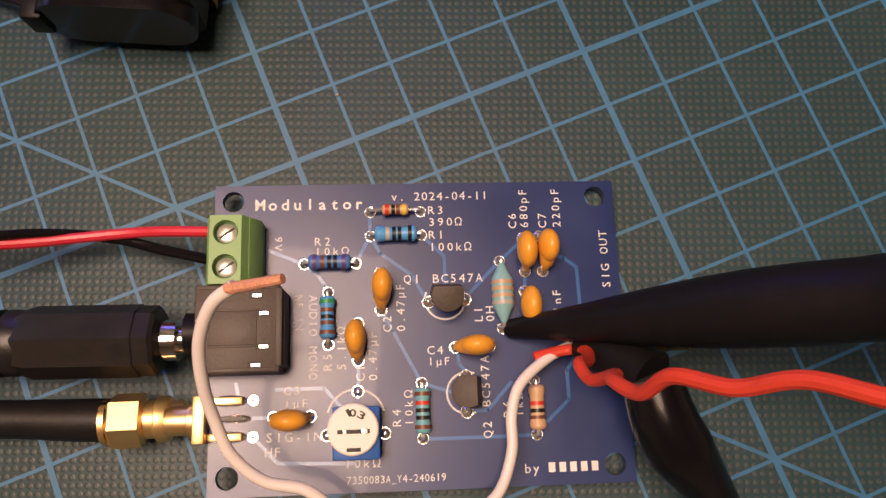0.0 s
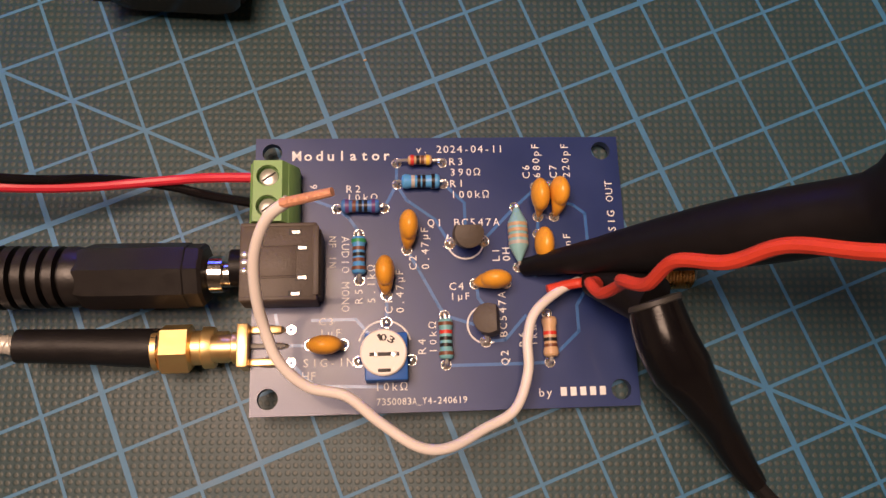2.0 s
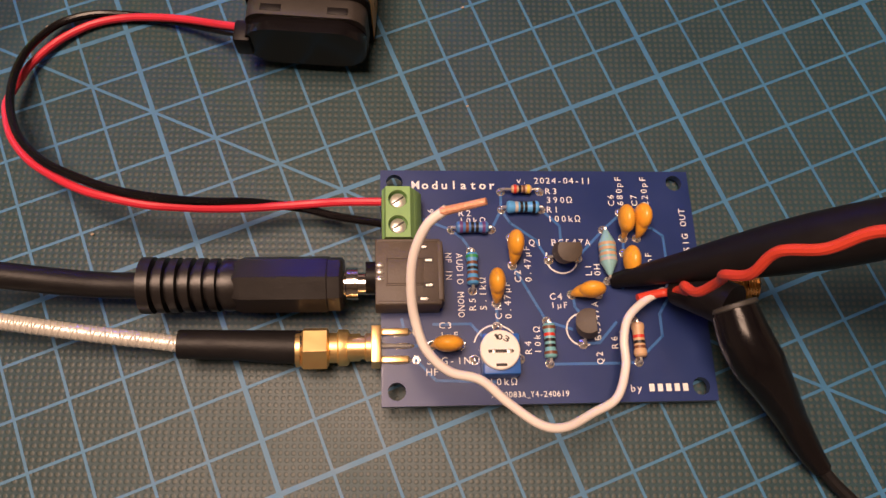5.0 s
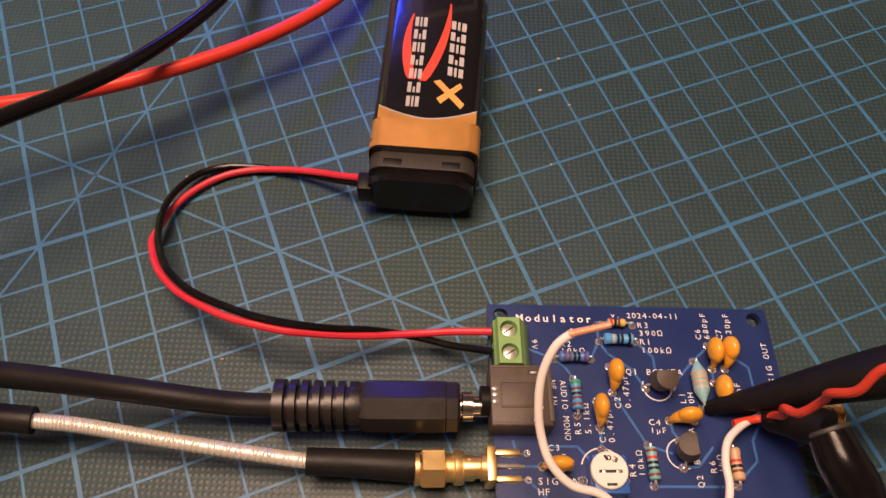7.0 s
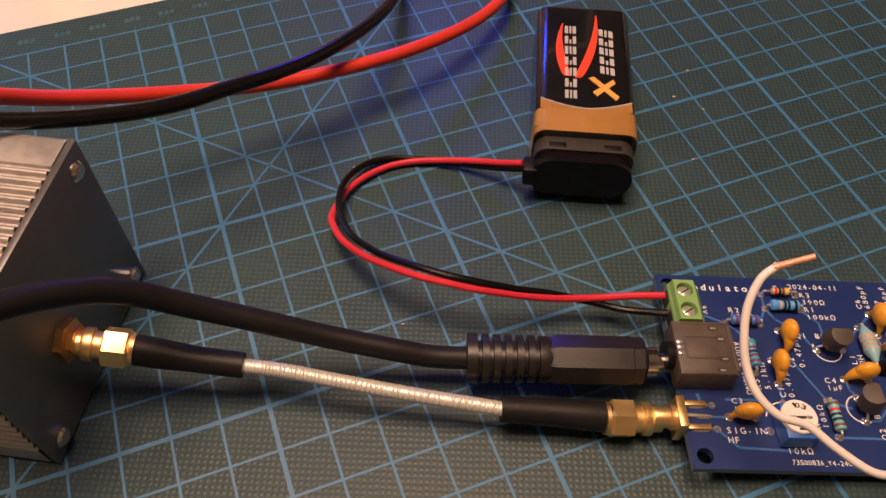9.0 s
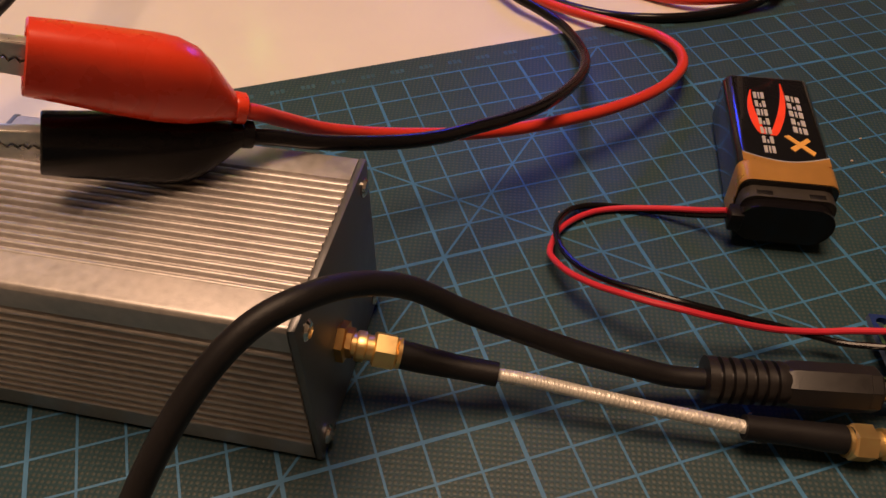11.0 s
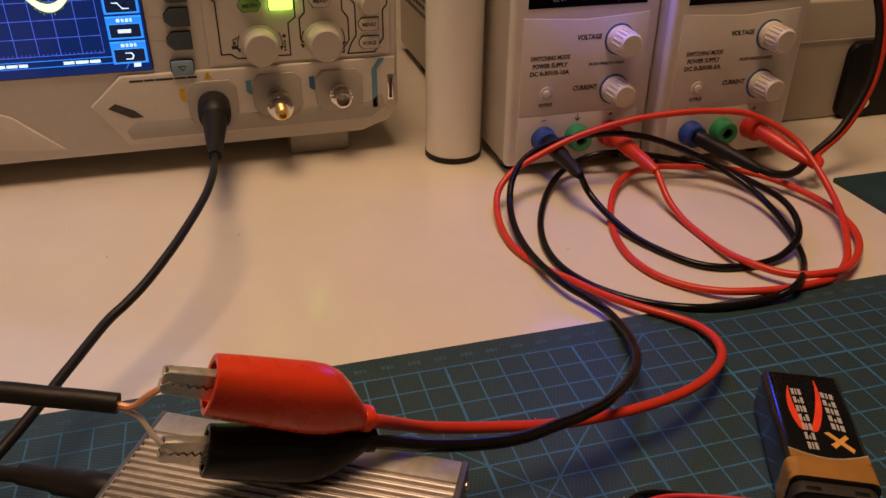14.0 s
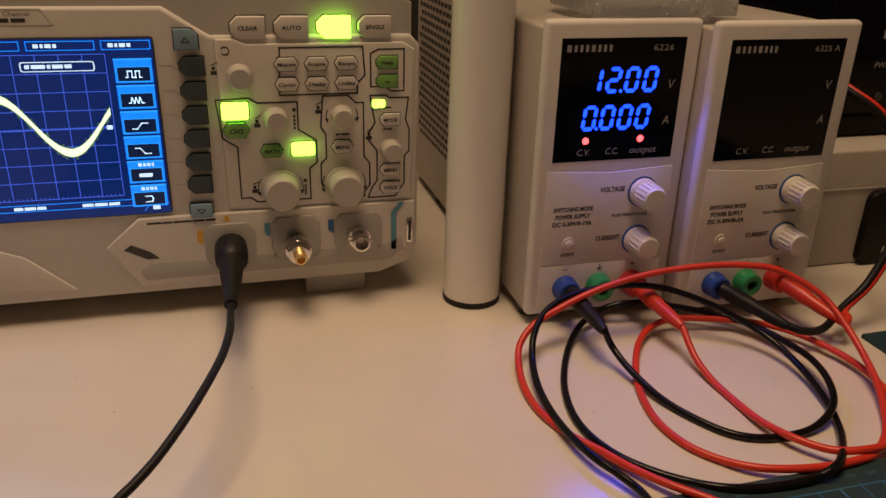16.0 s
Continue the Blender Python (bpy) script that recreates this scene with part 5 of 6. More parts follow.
def supply(m, model, rating, lit, label):
    ob = thing("bench_supply", label, "power supply", m, "bench supplies")
    bm = bmesh.new()
    box(bm, (0, 127, 81), (82, 250, 150), 2.0, segs=3)
    case = part("case", bm, CASEP, ob)
    bm = bmesh.new()
    box(bm, (0.4, 0.5, 82.25), (82.5, 7, 154.5), 2.8, segs=3)
    part("front_bezel", bm, PSUF, ob)
    F = Matrix.Translation((0, -3.02, 0)) @ FRONT
    bm = bmesh.new()
    prism(bm, [(-32.8, 90.5), (32.8, 90.5), (32.8, 151), (-32.8, 151)], -0.5, 0.25, F)
    disp = part("display_window", bm, DISPLAY, ob, "glossy black display window")
    bm = bmesh.new()
    prism(bm, [(-35, 34.5), (35, 34.5), (35, 86), (20, 85.0), (0, 83.8), (-20, 85.0), (-35, 86)], -0.3, 0.45, F, 0.2)
    part("control_panel", bm, PSUF, ob)
    bm = bmesh.new()
    prism(bm, [(-35, 9), (35, 9), (35, 33.6), (-35, 33.6)], -0.3, 0.4, F, 0.2)
    part("terminal_panel", bm, PSUF, ob)
    D = Matrix.Translation((0, 0, 0)) @ F
    bars([2.2, 1.5, 1.5, 1.5, 2.0, 1.5, 1.4, 1.5], -30, 144.6, 3.2, LOGO_GREY, disp, F, "brand_bar", 0.32)
    lettering(model, 15, 144.8, 3.0, 14.5 if len(model) > 4 else 11, LOGO_GREY, disp, F, "model_mark", depth=0.32)
    for txt, x, z, h, w in (("V", 25, 126, 4.6, 3.8), ("A", 25, 108, 4.6, 3.8), ("C.V.", -20.5, 93.6, 3.4, 7), ("C.C.", -5, 93.6, 3.4, 7), ("output", 8.5, 93.6, 3.6, 15)):
        lettering(txt, x, z, h, w, LOGO_GREY, disp, F, "display_mark", shear=0.15, depth=0.32)
    if lit:
        for row, text, zz in ((0, "1200", 125.5), (1, "0000", 107)):
            for k, ch in enumerate(text):
                for bm in seven(ch, (-17.6 if row == 0 else -18.6) + k * (9.9 if row == 0 else 9.6), zz, 5.7, 10.8, 1.9):
                    part("digit_stroke", bm, LED_BLUE, disp, "glowing blue stroke").location = (0, -0.0033, 0)
            bm = bmesh.new()
            xd = -17.6 + 17.6 if row == 0 else -18.6 + 7.6
            lathe_y(bm, [(0.85, 0), (0.85, 0.25)], xd, zz, -3.25, 10)
            part("decimal_point", bm, LED_BLUE, disp)
        for x in (-16.0, 14.0):
            bm = bmesh.new()
            lathe_y(bm, [(1.8, 0), (1.7, 0.4), (0.6, 0.8)], x, 101, -3.2, 16)
            part("indicator", bm, LED_RED, disp, "glowing red indicator")
    for z, txt in ((72.5, "VOLTAGE"), (45.5, "CURRENT")):
        bm = bmesh.new()
        lathe_y(bm, [(8.3, 0), (8.3, 0.6), (7.3, 0.7)], 19, z, -3.3, 32)
        part("knob_ring", bm, BLUE_TAG, ob)
        bm = bmesh.new()
        lathe_y(bm, [(7.4, 0.3), (7.4, 3.0), (6.4, 4.2), (6.2, 13.5), (5.4, 14.6)], 19, z, -3.3, 32)
        kn = part("knob", bm, KNOB, ob, "ivory ribbed control knob")
        for k in range(18):
            a = 2 * math.pi * k / 18
            bm = bmesh.new()
            box(bm, (19 + 6.5 * math.cos(a), -12.4, z + 6.5 * math.sin(a)), (0.5, 8.5, 0.5))
            part("knob_rib", bm, KNOB, kn)
        lettering(txt, -4.9, z + 1.0, 2.6, 14.0, PRINT, ob, F, "panel_text", depth=0.56, bold=0.04)
    for k, (txt, w) in enumerate((("SWITCHING MODE", 22), ("POWER SUPPLY", 19.5), (rating, 22))):
        lettering(txt, -30 + (22 - w) / 2, 64.0 - k * 4.0, 2.4, w, PRINT, ob, F, "panel_text", depth=0.56, bold=0.04)
    lettering("PUSH FINE/COARSE", 3.0, 59.3, 1.7, 20.5, PRINT, ob, F, "panel_text", depth=0.56, bold=0.03)
    bm = bmesh.new()
    lathe_y(bm, [(3.6, 0), (3.6, 0.8), (2.9, 0.9), (2.9, 0.4), (2.3, 0.4), (2.3, 2.0), (1.6, 2.4)], -20, 46, -3.4, 24)
    part("output_button", bm, KNOB, ob, "round ivory push button")
    lettering("OUTPUT", -24, 38.8, 1.9, 8, PRINT, ob, F, "panel_text", depth=0.56, bold=0.04)
    for x, mat_, txt in ((-20.0, POST_BLUE, "–"), (-0.5, POST_GREEN, "↓"), (19.0, POST_RED, "+")):
        bm = bmesh.new()
        lathe_y(bm, [(7.0, 0), (7.0, 2.5), (6.4, 3.4), (6.4, 7.5), (5.6, 8.2), (3.2, 8.2), (3.2, 3.0)], x, 20.5, -3.3, 28)
        po = part("binding_post", bm, mat_, ob, "coloured plastic binding post")
        bm = bmesh.new()
        lathe_y(bm, [(3.1, 0), (3.1, 6.8), (2.2, 6.8), (2.2, 3)], x, 20.5, -3.3, 20)
        part("post_core", bm, GREY_SLOT, po)
        if txt == "↓":
            bm = bmesh.new()
            ribbon(bm, [(x, 33.0), (x, 29.4)], 0.5, 0.4, 0.5, F)
            ribbon(bm, [(x - 1.3, 30.8), (x, 29.3), (x + 1.3, 30.8)], 0.6, 0.4, 0.52, F)
            part("earth_sign", bm, PRINT, ob)
        else:
            lettering(txt, x - 1.3, 30.0, 2.6, 2.6, PRINT, ob, F, "panel_text", depth=0.46, bold=0.03)
    # side vents
    for r in range(19 if lit else 4):
        for k in range(14):
            bm = bmesh.new()
            box(bm, (-41.05, 118 + k * 9 + (4.5 if r % 2 else 0), 146 - r * 5.6), (0.3, 6.4, 3.0))
            part("vent_slot", bm, PRINT, case)
    for x in (-33, 33):
        for y in (12, 195):
            bm = bmesh.new()
            lathe(bm, [(5, -0.6), (5.6, 0.2), (6.2, 6.4)], Matrix.Translation((x, y, 0)), 16)
            part("rubber_foot", bm, BLACK, ob)
    return ob


supply(Matrix.Translation((-0.0312, 0.2875, -0.0025)), "6226", "DC 0-30V/0-10A", True, "grey bench power supply with a lit blue display")
supply(Matrix.Translation((0.0516, 0.2755, -0.0025)), "6225 A", "DC 0-30V/0-5A", False, "grey bench power supply with a dark display")


def banana(name, a, b, mat, label):
    ob = thing(name, label, "banana plug")
    m = axis(a, b)
    L = (Vector(b) - Vector(a)).length
    bm = bmesh.new()
    lathe(bm, [(3.0, 0), (4.2, 0.6), (4.3, L * 0.45), (3.6, L * 0.55), (3.4, L * 0.8), (2.6, L), (2.0, L + 2)], m, 18)
    part("plug_sleeve", bm, mat, ob)
    return ob


banana("banana_plug", (-50.5, 277, 18.5), (-49.5, 240, 16.5), BLACK, "black banana plug in the blue post")
banana("banana_plug", (-12.0, 277, 18.5), (-6.5, 241, 13.5), RED, "red banana plug in the red post")
banana("banana_plug", (32, 265, 18), (50, 233, 11), BLACK, "black banana plug in the dark supply")
banana("banana_plug", (71, 265, 18), (80, 233, 12), RED, "red banana plug in the dark supply")
pair = thing("twin_lead", "red and black twin lead looping up beside the supply", "cable")
for mat_, dx, st in ((BLACK, 0.0, [(49, 235, 11.5), (58, 228, 9), (72, 230, 8)]), (RED, 3.0, [(79.5, 235, 12.3), (83, 229, 10.5), (88, 232, 11)])):
    bm = bmesh.new()
    tube(bm, st + [(90 + dx, 240, 12), (110 + dx, 246, 24), (125 + dx, 252, 49), (128 + dx, 260, 78), (119 + dx, 270, 104), (104 + dx, 282, 118), (97 + dx, 310, 124), (98 + dx, 360, 110), (104 + dx, 420, 60)], 2.1, 12)
    part("lead", bm, mat_, pair)

# frosted box on the supplies
bm = bmesh.new()
prism(bm, rounded(77, 60, 3), 0, 40, Matrix.Translation((-7.5, 318, 157.6)), 0.5)
single("plastic_box", bm, ACRYL, "frosted clear plastic box standing on the supply", "plastic box")

# ---- white pole ----
pole = thing("pole", "white enamelled tube leg with a black foot ring", "pole", Matrix.Translation((-0.0903, 0.3240, -0.003)))
bm = bmesh.new()
lathe(bm, [(16.0, 3.2), (16.0, 1100)], None, 48)
part("tube", bm, POLEW, pole)
bm = bmesh.new()
lathe(bm, [(15.6, 0), (16.4, 0.3), (16.4, 3.4), (15.9, 3.6)], None, 48)
part("foot_ring", bm, BLACK, pole, "black rubber foot ring")

# ---- cream case and black unit at the right ----
case2 = thing("equipment_case", "cream steel case with a black handle", "case", Matrix.Translation((0.120, 0.318, -0.003)))
bm = bmesh.new()
box(bm, (150, 120, 38.5), (300, 240, 77), 2, segs=3)
part("case_body", bm, CASEP, case2)
bm = bmesh.new()
box(bm, (150, -0.4, 52), (296, 0.8, 0.8))
part("seam", bm, CREAM3, case2)
bm = bmesh.new()
prism(bm, rounded(46, 49, 7), 0, 5, Matrix.Translation((70, 0, 25.5)) @ FRONT, 1.0)
hd = part("handle_plate", bm, BLACKM, case2, "black plastic handle plate")
for z in (10, 40):
    bm = bmesh.new()
    lathe_y(bm, [(3.4, 0), (3.2, 1.0), (1.0, 1.4)], 66.5, z, -5, 16)
    part("screw", bm, CHROME, hd, "bright cross-head screw")
unit = thing("black_unit", "black electronic unit on the cream case", "electronics", Matrix.Translation((0.136, 0.345, 0.0742)))
bm = bmesh.new()
box(bm, (130, 90, 45), (260, 180, 88), 2)
part("unit_case", bm, DISPLAY, unit)
bars([6, 4, 5], 40, 62, 5, LOGO_GREY, unit, FRONT, "panel_bar", 0.3)
lettering("PWR A", 38, 44, 4, 16, LOGO_GREY, unit, FRONT, "panel_text", depth=0.3)
bm = bmesh.new()
lathe_y(bm, [(2.6, 0), (2.6, 1.5), (1.6, 1.6)], 46, 26, 0, 16)
part("unit_socket", bm, GREY_SLOT, unit)

# ---- oscilloscope: x and z as in the room, front panel at y = 0 ----
scope = thing("oscilloscope", "pale grey digital oscilloscope with a lit blue screen", "oscilloscope", Matrix.Translation((0, 0.340, 0)))
SX0, SX1 = -434, -119
bm = bmesh.new()
prism(bm, [(SX0, 30), (SX0 + 14, 10), (SX1 - 22, 10), (SX1 - 5, 16), (SX1, 26), (SX1, 138), (SX1 - 5, 143.0), (-223, 143.4), (-227.5, 146.0), (-244, 157.0), (SX0 + 8, 157), (SX0, 150)], -118, 0, FRONT, 2.0, 3)
part("case", bm, CREAM, scope, "pale grey plastic housing")
bm = bmesh.new()
prism(bm, [(SX0 + 6, 40), (SX1 - 3, 40), (SX1 - 3, 158), (SX1 - 12, 166), (SX0 + 12, 166), (SX0 + 6, 160)], -116, -4.0, FRONT, 3.0, 3)
part("rear_case", bm, CREAM3, scope, "darker rear housing behind the front frame")
bm = bmesh.new()
prism(bm, [(-283, 38), (-266, 53.2), (SX1 - 2, 53.2), (SX1 - 2, 40), (SX1 - 9, 21), (-268, 15)], -1, 2.2, FRONT, 1.2, 3)
part("connector_panel", bm, CREAM2, scope, "raised connector panel with slanted ends")
bm = bmesh.new()
prism(bm, [(-275, 36.5), (-271, 39), (-262, 34.5), (-258, 30.5), (-264, 30.5)], 2.2, 2.5, FRONT)
part("vent_mark", bm, GREY_SLOT, scope)
bm = bmesh.new()
prism(bm, [(-268, 24), (-262, 28), (-138, 28), (SX1 - 10, 33), (SX1 - 8, 25), (-136, 19), (-266, 18.5)], 2.2, 2.6, FRONT, 0.2)
part("lower_band", bm, CREAM3, scope)
bm = bmesh.new()
prism(bm, [(-420, 20), (-345, 20), (-312, 16), (-300, 16), (-322, 36), (-340, 43), (-420, 43)], 0, 1.4, FRONT, 0.8, 2)
part("power_panel", bm, CREAM2, scope)
# control area
bm = bmesh.new()
prism(bm, [(-221, 55), (-123, 55), (-122, 136), (-128, 139.5), (-206, 139.5), (-212, 142), (-221, 142)], -1, 1.2, FRONT, 0.9, 3)
part("control_panel", bm, CREAM2, scope, "raised control panel")
# screen
bm = bmesh.new()
prism(bm, rounded(158, 88.8, 1.5), -1, 0.9, Matrix.Translation((-327.8, 0, 99.3)) @ FRONT, 0.3)
part("screen_bezel", bm, PRINT, scope)
bm = bmesh.new()
prism(bm, [(-406, 55.5), (-249.5, 55.5), (-249.5, 143), (-406, 143)], 0.9, 1.2, FRONT)
scr = part("screen", bm, SCREEN, scope, "lit dark blue liquid crystal screen")
GX0, GX1, GZ0, GZ1 = -392, -271, 66, 136
bm = bmesh.new()
for k in range(13):
    x = GX1 - k * (GX1 - GX0) / 12
    prism_quad(bm, [(x - 0.16, GZ0), (x + 0.16, GZ0), (x + 0.16, GZ1), (x - 0.16, GZ1)], 1.2, 1.24, FRONT)
for k in range(9):
    z = GZ0 + k * (GZ1 - GZ0) / 8
    w = 0.3 if k == 4 else 0.16
    prism_quad(bm, [(GX0, z - w), (GX1, z - w), (GX1, z + w), (GX0, z + w)], 1.2, 1.25, FRONT)
for k in range(61):
    x = GX1 - k * (GX1 - GX0) / 60
    prism_quad(bm, [(x - 0.12, 100.2), (x + 0.12, 100.2), (x + 0.12, 101.8), (x - 0.12, 101.8)], 1.2, 1.26, FRONT)
    prism_quad(bm, [(x - 0.12, GZ0), (x + 0.12, GZ0), (x + 0.12, GZ0 + 1.2), (x - 0.12, GZ0 + 1.2)], 1.2, 1.26, FRONT)
part("screen_grid", bm, LCD_LINE, scr, "blue graticule lines")
bm = bmesh.new()
rng = random.Random(7)


def trace_at(x):
    return 102.8 - 13.6 * math.cos((x + 291.5) / 60.0 * 2 * math.pi)


fuzz = bmesh.new()
STEPS = 200
for k in range(STEPS):
    xa, xb = (GX0 + (GX1 - 1 - GX0) * q / STEPS for q in (k, k + 1))
    za, zb = trace_at(xa), trace_at(xb)
    wa, wb = (1.35 + 0.55 * abs(math.cos((x + 291.5) / 60.0 * 2 * math.pi)) + rng.random() * 0.12 for x in (xa, xb))
    prism_quad(bm, [(xa, za - wa), (xb, zb - wa), (xb, zb + wa), (xa, za + wa)], 1.29, 1.34, FRONT)
    for s_ in (-1, 1):
        h_ = wa + 0.25 + rng.random() ** 3 * 1.7
        prism_quad(fuzz, [(xa, za), (xb + 0.1, zb), (xb + 0.1, zb + s_ * h_), (xa, za + s_ * h_)], 1.25, 1.28, FRONT)
part("trace_fuzz", fuzz, LCD_GREEN, scr, "faint green noise round the trace")
part("waveform", bm, LCD_TRACE, scr, "bright yellow-white sine trace")
for k in range(6):
    z = 133.8 - k * 12.55
    bm = bmesh.new()
    prism(bm, [(-267.6, z - 11.6), (-250.6, z - 11.6), (-250.6, z), (-267.6, z)], 1.2, 1.27, FRONT)
    tab = part("menu_tab", bm, LCD_TAB, scr, "blue on-screen menu tab")
    bm = bmesh.new()
    ribbon(bm, [(-267.4, z - 0.5), (-250.8, z - 0.5)], 0.9, 1.27, 1.29, FRONT)
    ribbon(bm, [(-266.6, z - 10.9), (-251.6, z - 10.9), (-251.6, z - 4.0), (-266.6, z - 4.0), (-266.6, z - 10.9)], 0.5, 1.27, 1.30, FRONT)
    part("menu_edge", bm, LCD_EDGE, tab)
    bm = bmesh.new()
    prism(bm, [(-266.4, z - 10.7), (-251.8, z - 10.7), (-251.8, z - 4.2), (-266.4, z - 4.2)], 1.28, 1.31, FRONT)
    part("menu_field", bm, LCD_NAVY, tab)
    if k > 3:
        bars([1.6, 1.2, 1.4, 1.0], -262.5, z - 3.0, 1.6, LCD_WHITE, tab, FRONT, "menu_bar", 1.33)
    bm = bmesh.new()
    if k == 0:
        pts_ = [(-263, -8.4), (-262, -8.4), (-262, -5.4), (-260, -5.4), (-260, -8.4), (-258.4, -8.4), (-258.4, -5.4), (-256.6, -5.4), (-256.6, -8.4), (-255.6, -8.4)]
    elif k == 1:
        pts_ = [(-263, -8.2), (-262, -8.2), (-261.4, -5.6), (-260.4, -8.2), (-259.6, -5.6), (-258.6, -8.2), (-257.8, -5.6), (-256.8, -8.2), (-255.8, -8.2)]
    elif k == 2:
        pts_ = [(-263, -8.4), (-260.6, -8.4), (-258.4, -5.6), (-255.6, -5.6)]
    elif k == 3:
        pts_ = [(-263, -5.6), (-260.6, -5.6), (-258.4, -8.4), (-255.6, -8.4)]
    elif k == 4:
        pts_ = [(-262, -7), (-257, -7)]
    else:
        pts_ = [(-261, -8.6), (-258, -8.6), (-257.4, -7), (-258, -5.6), (-261, -5.6)]
    ribbon(bm, [(x, z + q - 0.6) for x, q in pts_], 1.8 if k == 4 else 0.5, 1.31, 1.36, FRONT)
    part("menu_symbol", bm, LCD_WHITE, tab)
for x0, x1 in ((-330, -307), (-304, -275), (-272, -250.5)):
    bm = bmesh.new()
    ribbon(bm, [(x0, 138), (x1, 138), (x1, 142), (x0, 142), (x0, 138)], 0.4, 1.2, 1.28, FRONT)
    part("status_frame", bm, LCD_TAB, scr)
    bars([2.2, 1.2, 2.6, 1.6, 2.0, 1.6][: 3 if x0 < -320 else 4], x0 + 3, 139.1, 1.7, LCD_WHITE, scr, FRONT, "status_bar", 1.3)
bm = bmesh.new()
prism(bm, rounded(32, 4.6, 1.2), 1.26, 1.34, Matrix.Translation((-292, 0, 130.6)) @ FRONT)
part("readout_frame", bm, LCD_WHITE, scr)
bm = bmesh.new()
prism(bm, rounded(31, 3.8, 1.0), 1.34, 1.37, Matrix.Translation((-292, 0, 130.6)) @ FRONT)
part("readout_field", bm, SCREEN, scr)
bars([2, 6, 1.5, 4.5, 3], -306, 129.8, 1.7, LCD_WHITE, scr, FRONT, "status_bar", 1.4)
bm = bmesh.new()
ribbon(bm, [(-400, 60.4), (-262, 60.4), (-262, 63.6), (-400, 63.6)], 0.4, 1.2, 1.28, FRONT)
ribbon(bm, [(-262, 57), (-259.4, 61), (-250.5, 61)], 0.3, 1.2, 1.28, FRONT)
part("status_frame", bm, LCD_TAB, scr)
bars([4, 5, 4], -322, 61.1, 1.5, LCD_WHITE, scr, FRONT, "status_bar", 1.3)
bars([5, 6, 5], -291, 61.1, 1.5, LCD_WHITE, scr, FRONT, "status_bar", 1.3)
bars([3.4], -258, 57.6, 2.0, LCD_WHITE, scr, FRONT, "status_bar", 1.3)
bars([2.6], -274.5, 100, 2.0, LCD_WHITE, scr, FRONT, "level_mark", 1.3)
lettering("2 Channel", -314, 153.2, 2.0, 13.5, PRINT, scope, FRONT, "model_text", depth=0.1)
bars([3, 7, 6], -320, 150.4, 1.8, PRINT, scope, FRONT, "model_bar", 0.1)
bm = bmesh.new()
ribbon(bm, [(-325, 149), (-291.5, 149), (-296, 156.2), (-325, 156.2)], 0.5, -0.1, 0.12, FRONT)
part("label_outline", bm, CREAM3, scope)
for k in range(6):
    z = 129.3 - k * 12.0
    bm = bmesh.new()
    ribbon(bm, [(-247.4, z + 0.6), (-241.8, z + 0.4), (-239.2, z - 1.6)], 0.45, -0.1, 0.1, FRONT)
    part("guide_line", bm, CREAM3, scope)


def key(x, z, w, h, mat, label, cut="none", depth=2.4, text="", th=2.1, tw=0.0, tm=PRINT, base=1.2, rim=True):
    c = h * 0.32
    if cut == "hex":
        poly = [(-w / 2 + c, -h / 2), (w / 2 - c, -h / 2), (w / 2, 0), (w / 2 - c, h / 2), (-w / 2 + c, h / 2), (-w / 2, 0)]
    elif cut == "left":
        poly = [(-w / 2 + c, -h / 2), (w / 2, -h / 2), (w / 2, h / 2), (-w / 2 + c, h / 2), (-w / 2, h / 2 - c), (-w / 2, -h / 2 + c)]
    elif cut == "top":
        poly = [(-w / 2, -h / 2), (w / 2, -h / 2), (w / 2, h / 2 - c), (w / 2 - c, h / 2), (-w / 2, h / 2)]
    else:
        poly = rounded(w, h, 1.2)
    poly = [(x + a, z + b) for a, b in poly]
    if rim:
        bm = bmesh.new()
        big = [(x + (a - x) * (1 + 1.0 / w), z + (b - z) * (1 + 1.0 / h)) for a, b in poly]
        prism(bm, big, base - 0.2, base + 0.15, FRONT)
        part("key_outline", bm, PRINT, scope)
    bm = bmesh.new()
    prism(bm, poly, base, base + depth, FRONT, 0.5)
    k = part("key", bm, mat, scope, label)
    if text:
        lettering(text, x - tw / 2, z - th / 2, th, tw, tm, k, FRONT, "key_text", depth=base + depth + 0.06, bold=0.03)
    return k


for k in range(6):
    key(-232.5 - k * 0.3, 129.5 - k * 12.0, 11.5, 9.0, KEY_DARK, "dark blue-grey soft key", "left")
key(-234, 142.5, 11, 9.5, KEY_BLUE, "pale blue arrow key", "top")
key(-234.5, 55.5, 11, 7.5, KEY_BLUE, "pale blue arrow key", "none")
for x, z, s_ in ((-234.3, 142.0, 1), (-234.5, 55.6, -1)):
    bm = bmesh.new()
    ribbon(bm, [(x - 1.9, z - 1.0 * s_), (x + 1.9, z - 1.0 * s_), (x, z + 1.3 * s_), (x - 1.9, z - 1.0 * s_)], 0.45, 3.58, 3.68, FRONT)
    part("arrow_mark", bm, PRINT, scope)
for x, txt, mat_, lab in ((-205, "CLEAR", CREAM2, "grey key"), (-184, "AUTO", CREAM2, "grey key"), (-163, "", LIT_GREEN, "bright lit green run key"), (-142.5, "SINGLE", CREAM2, "grey key")):
    key(x, 147, 16.5, 10.5, mat_, lab, "left", text=txt, tw=9.5, base=-3.9, depth=5.0)
for r, row in enumerate((("Measure", "Acquire", "Storage"), ("Cursor", "Display", "Utility"))):
    for k, txt in enumerate(row):
        key(-187.5 + k * 15.0, 129.5 - r * 10.0, 12.0, 6.4, CREAM2, "small grey function key", "hex", 1.6, txt, 1.9, 8.8)
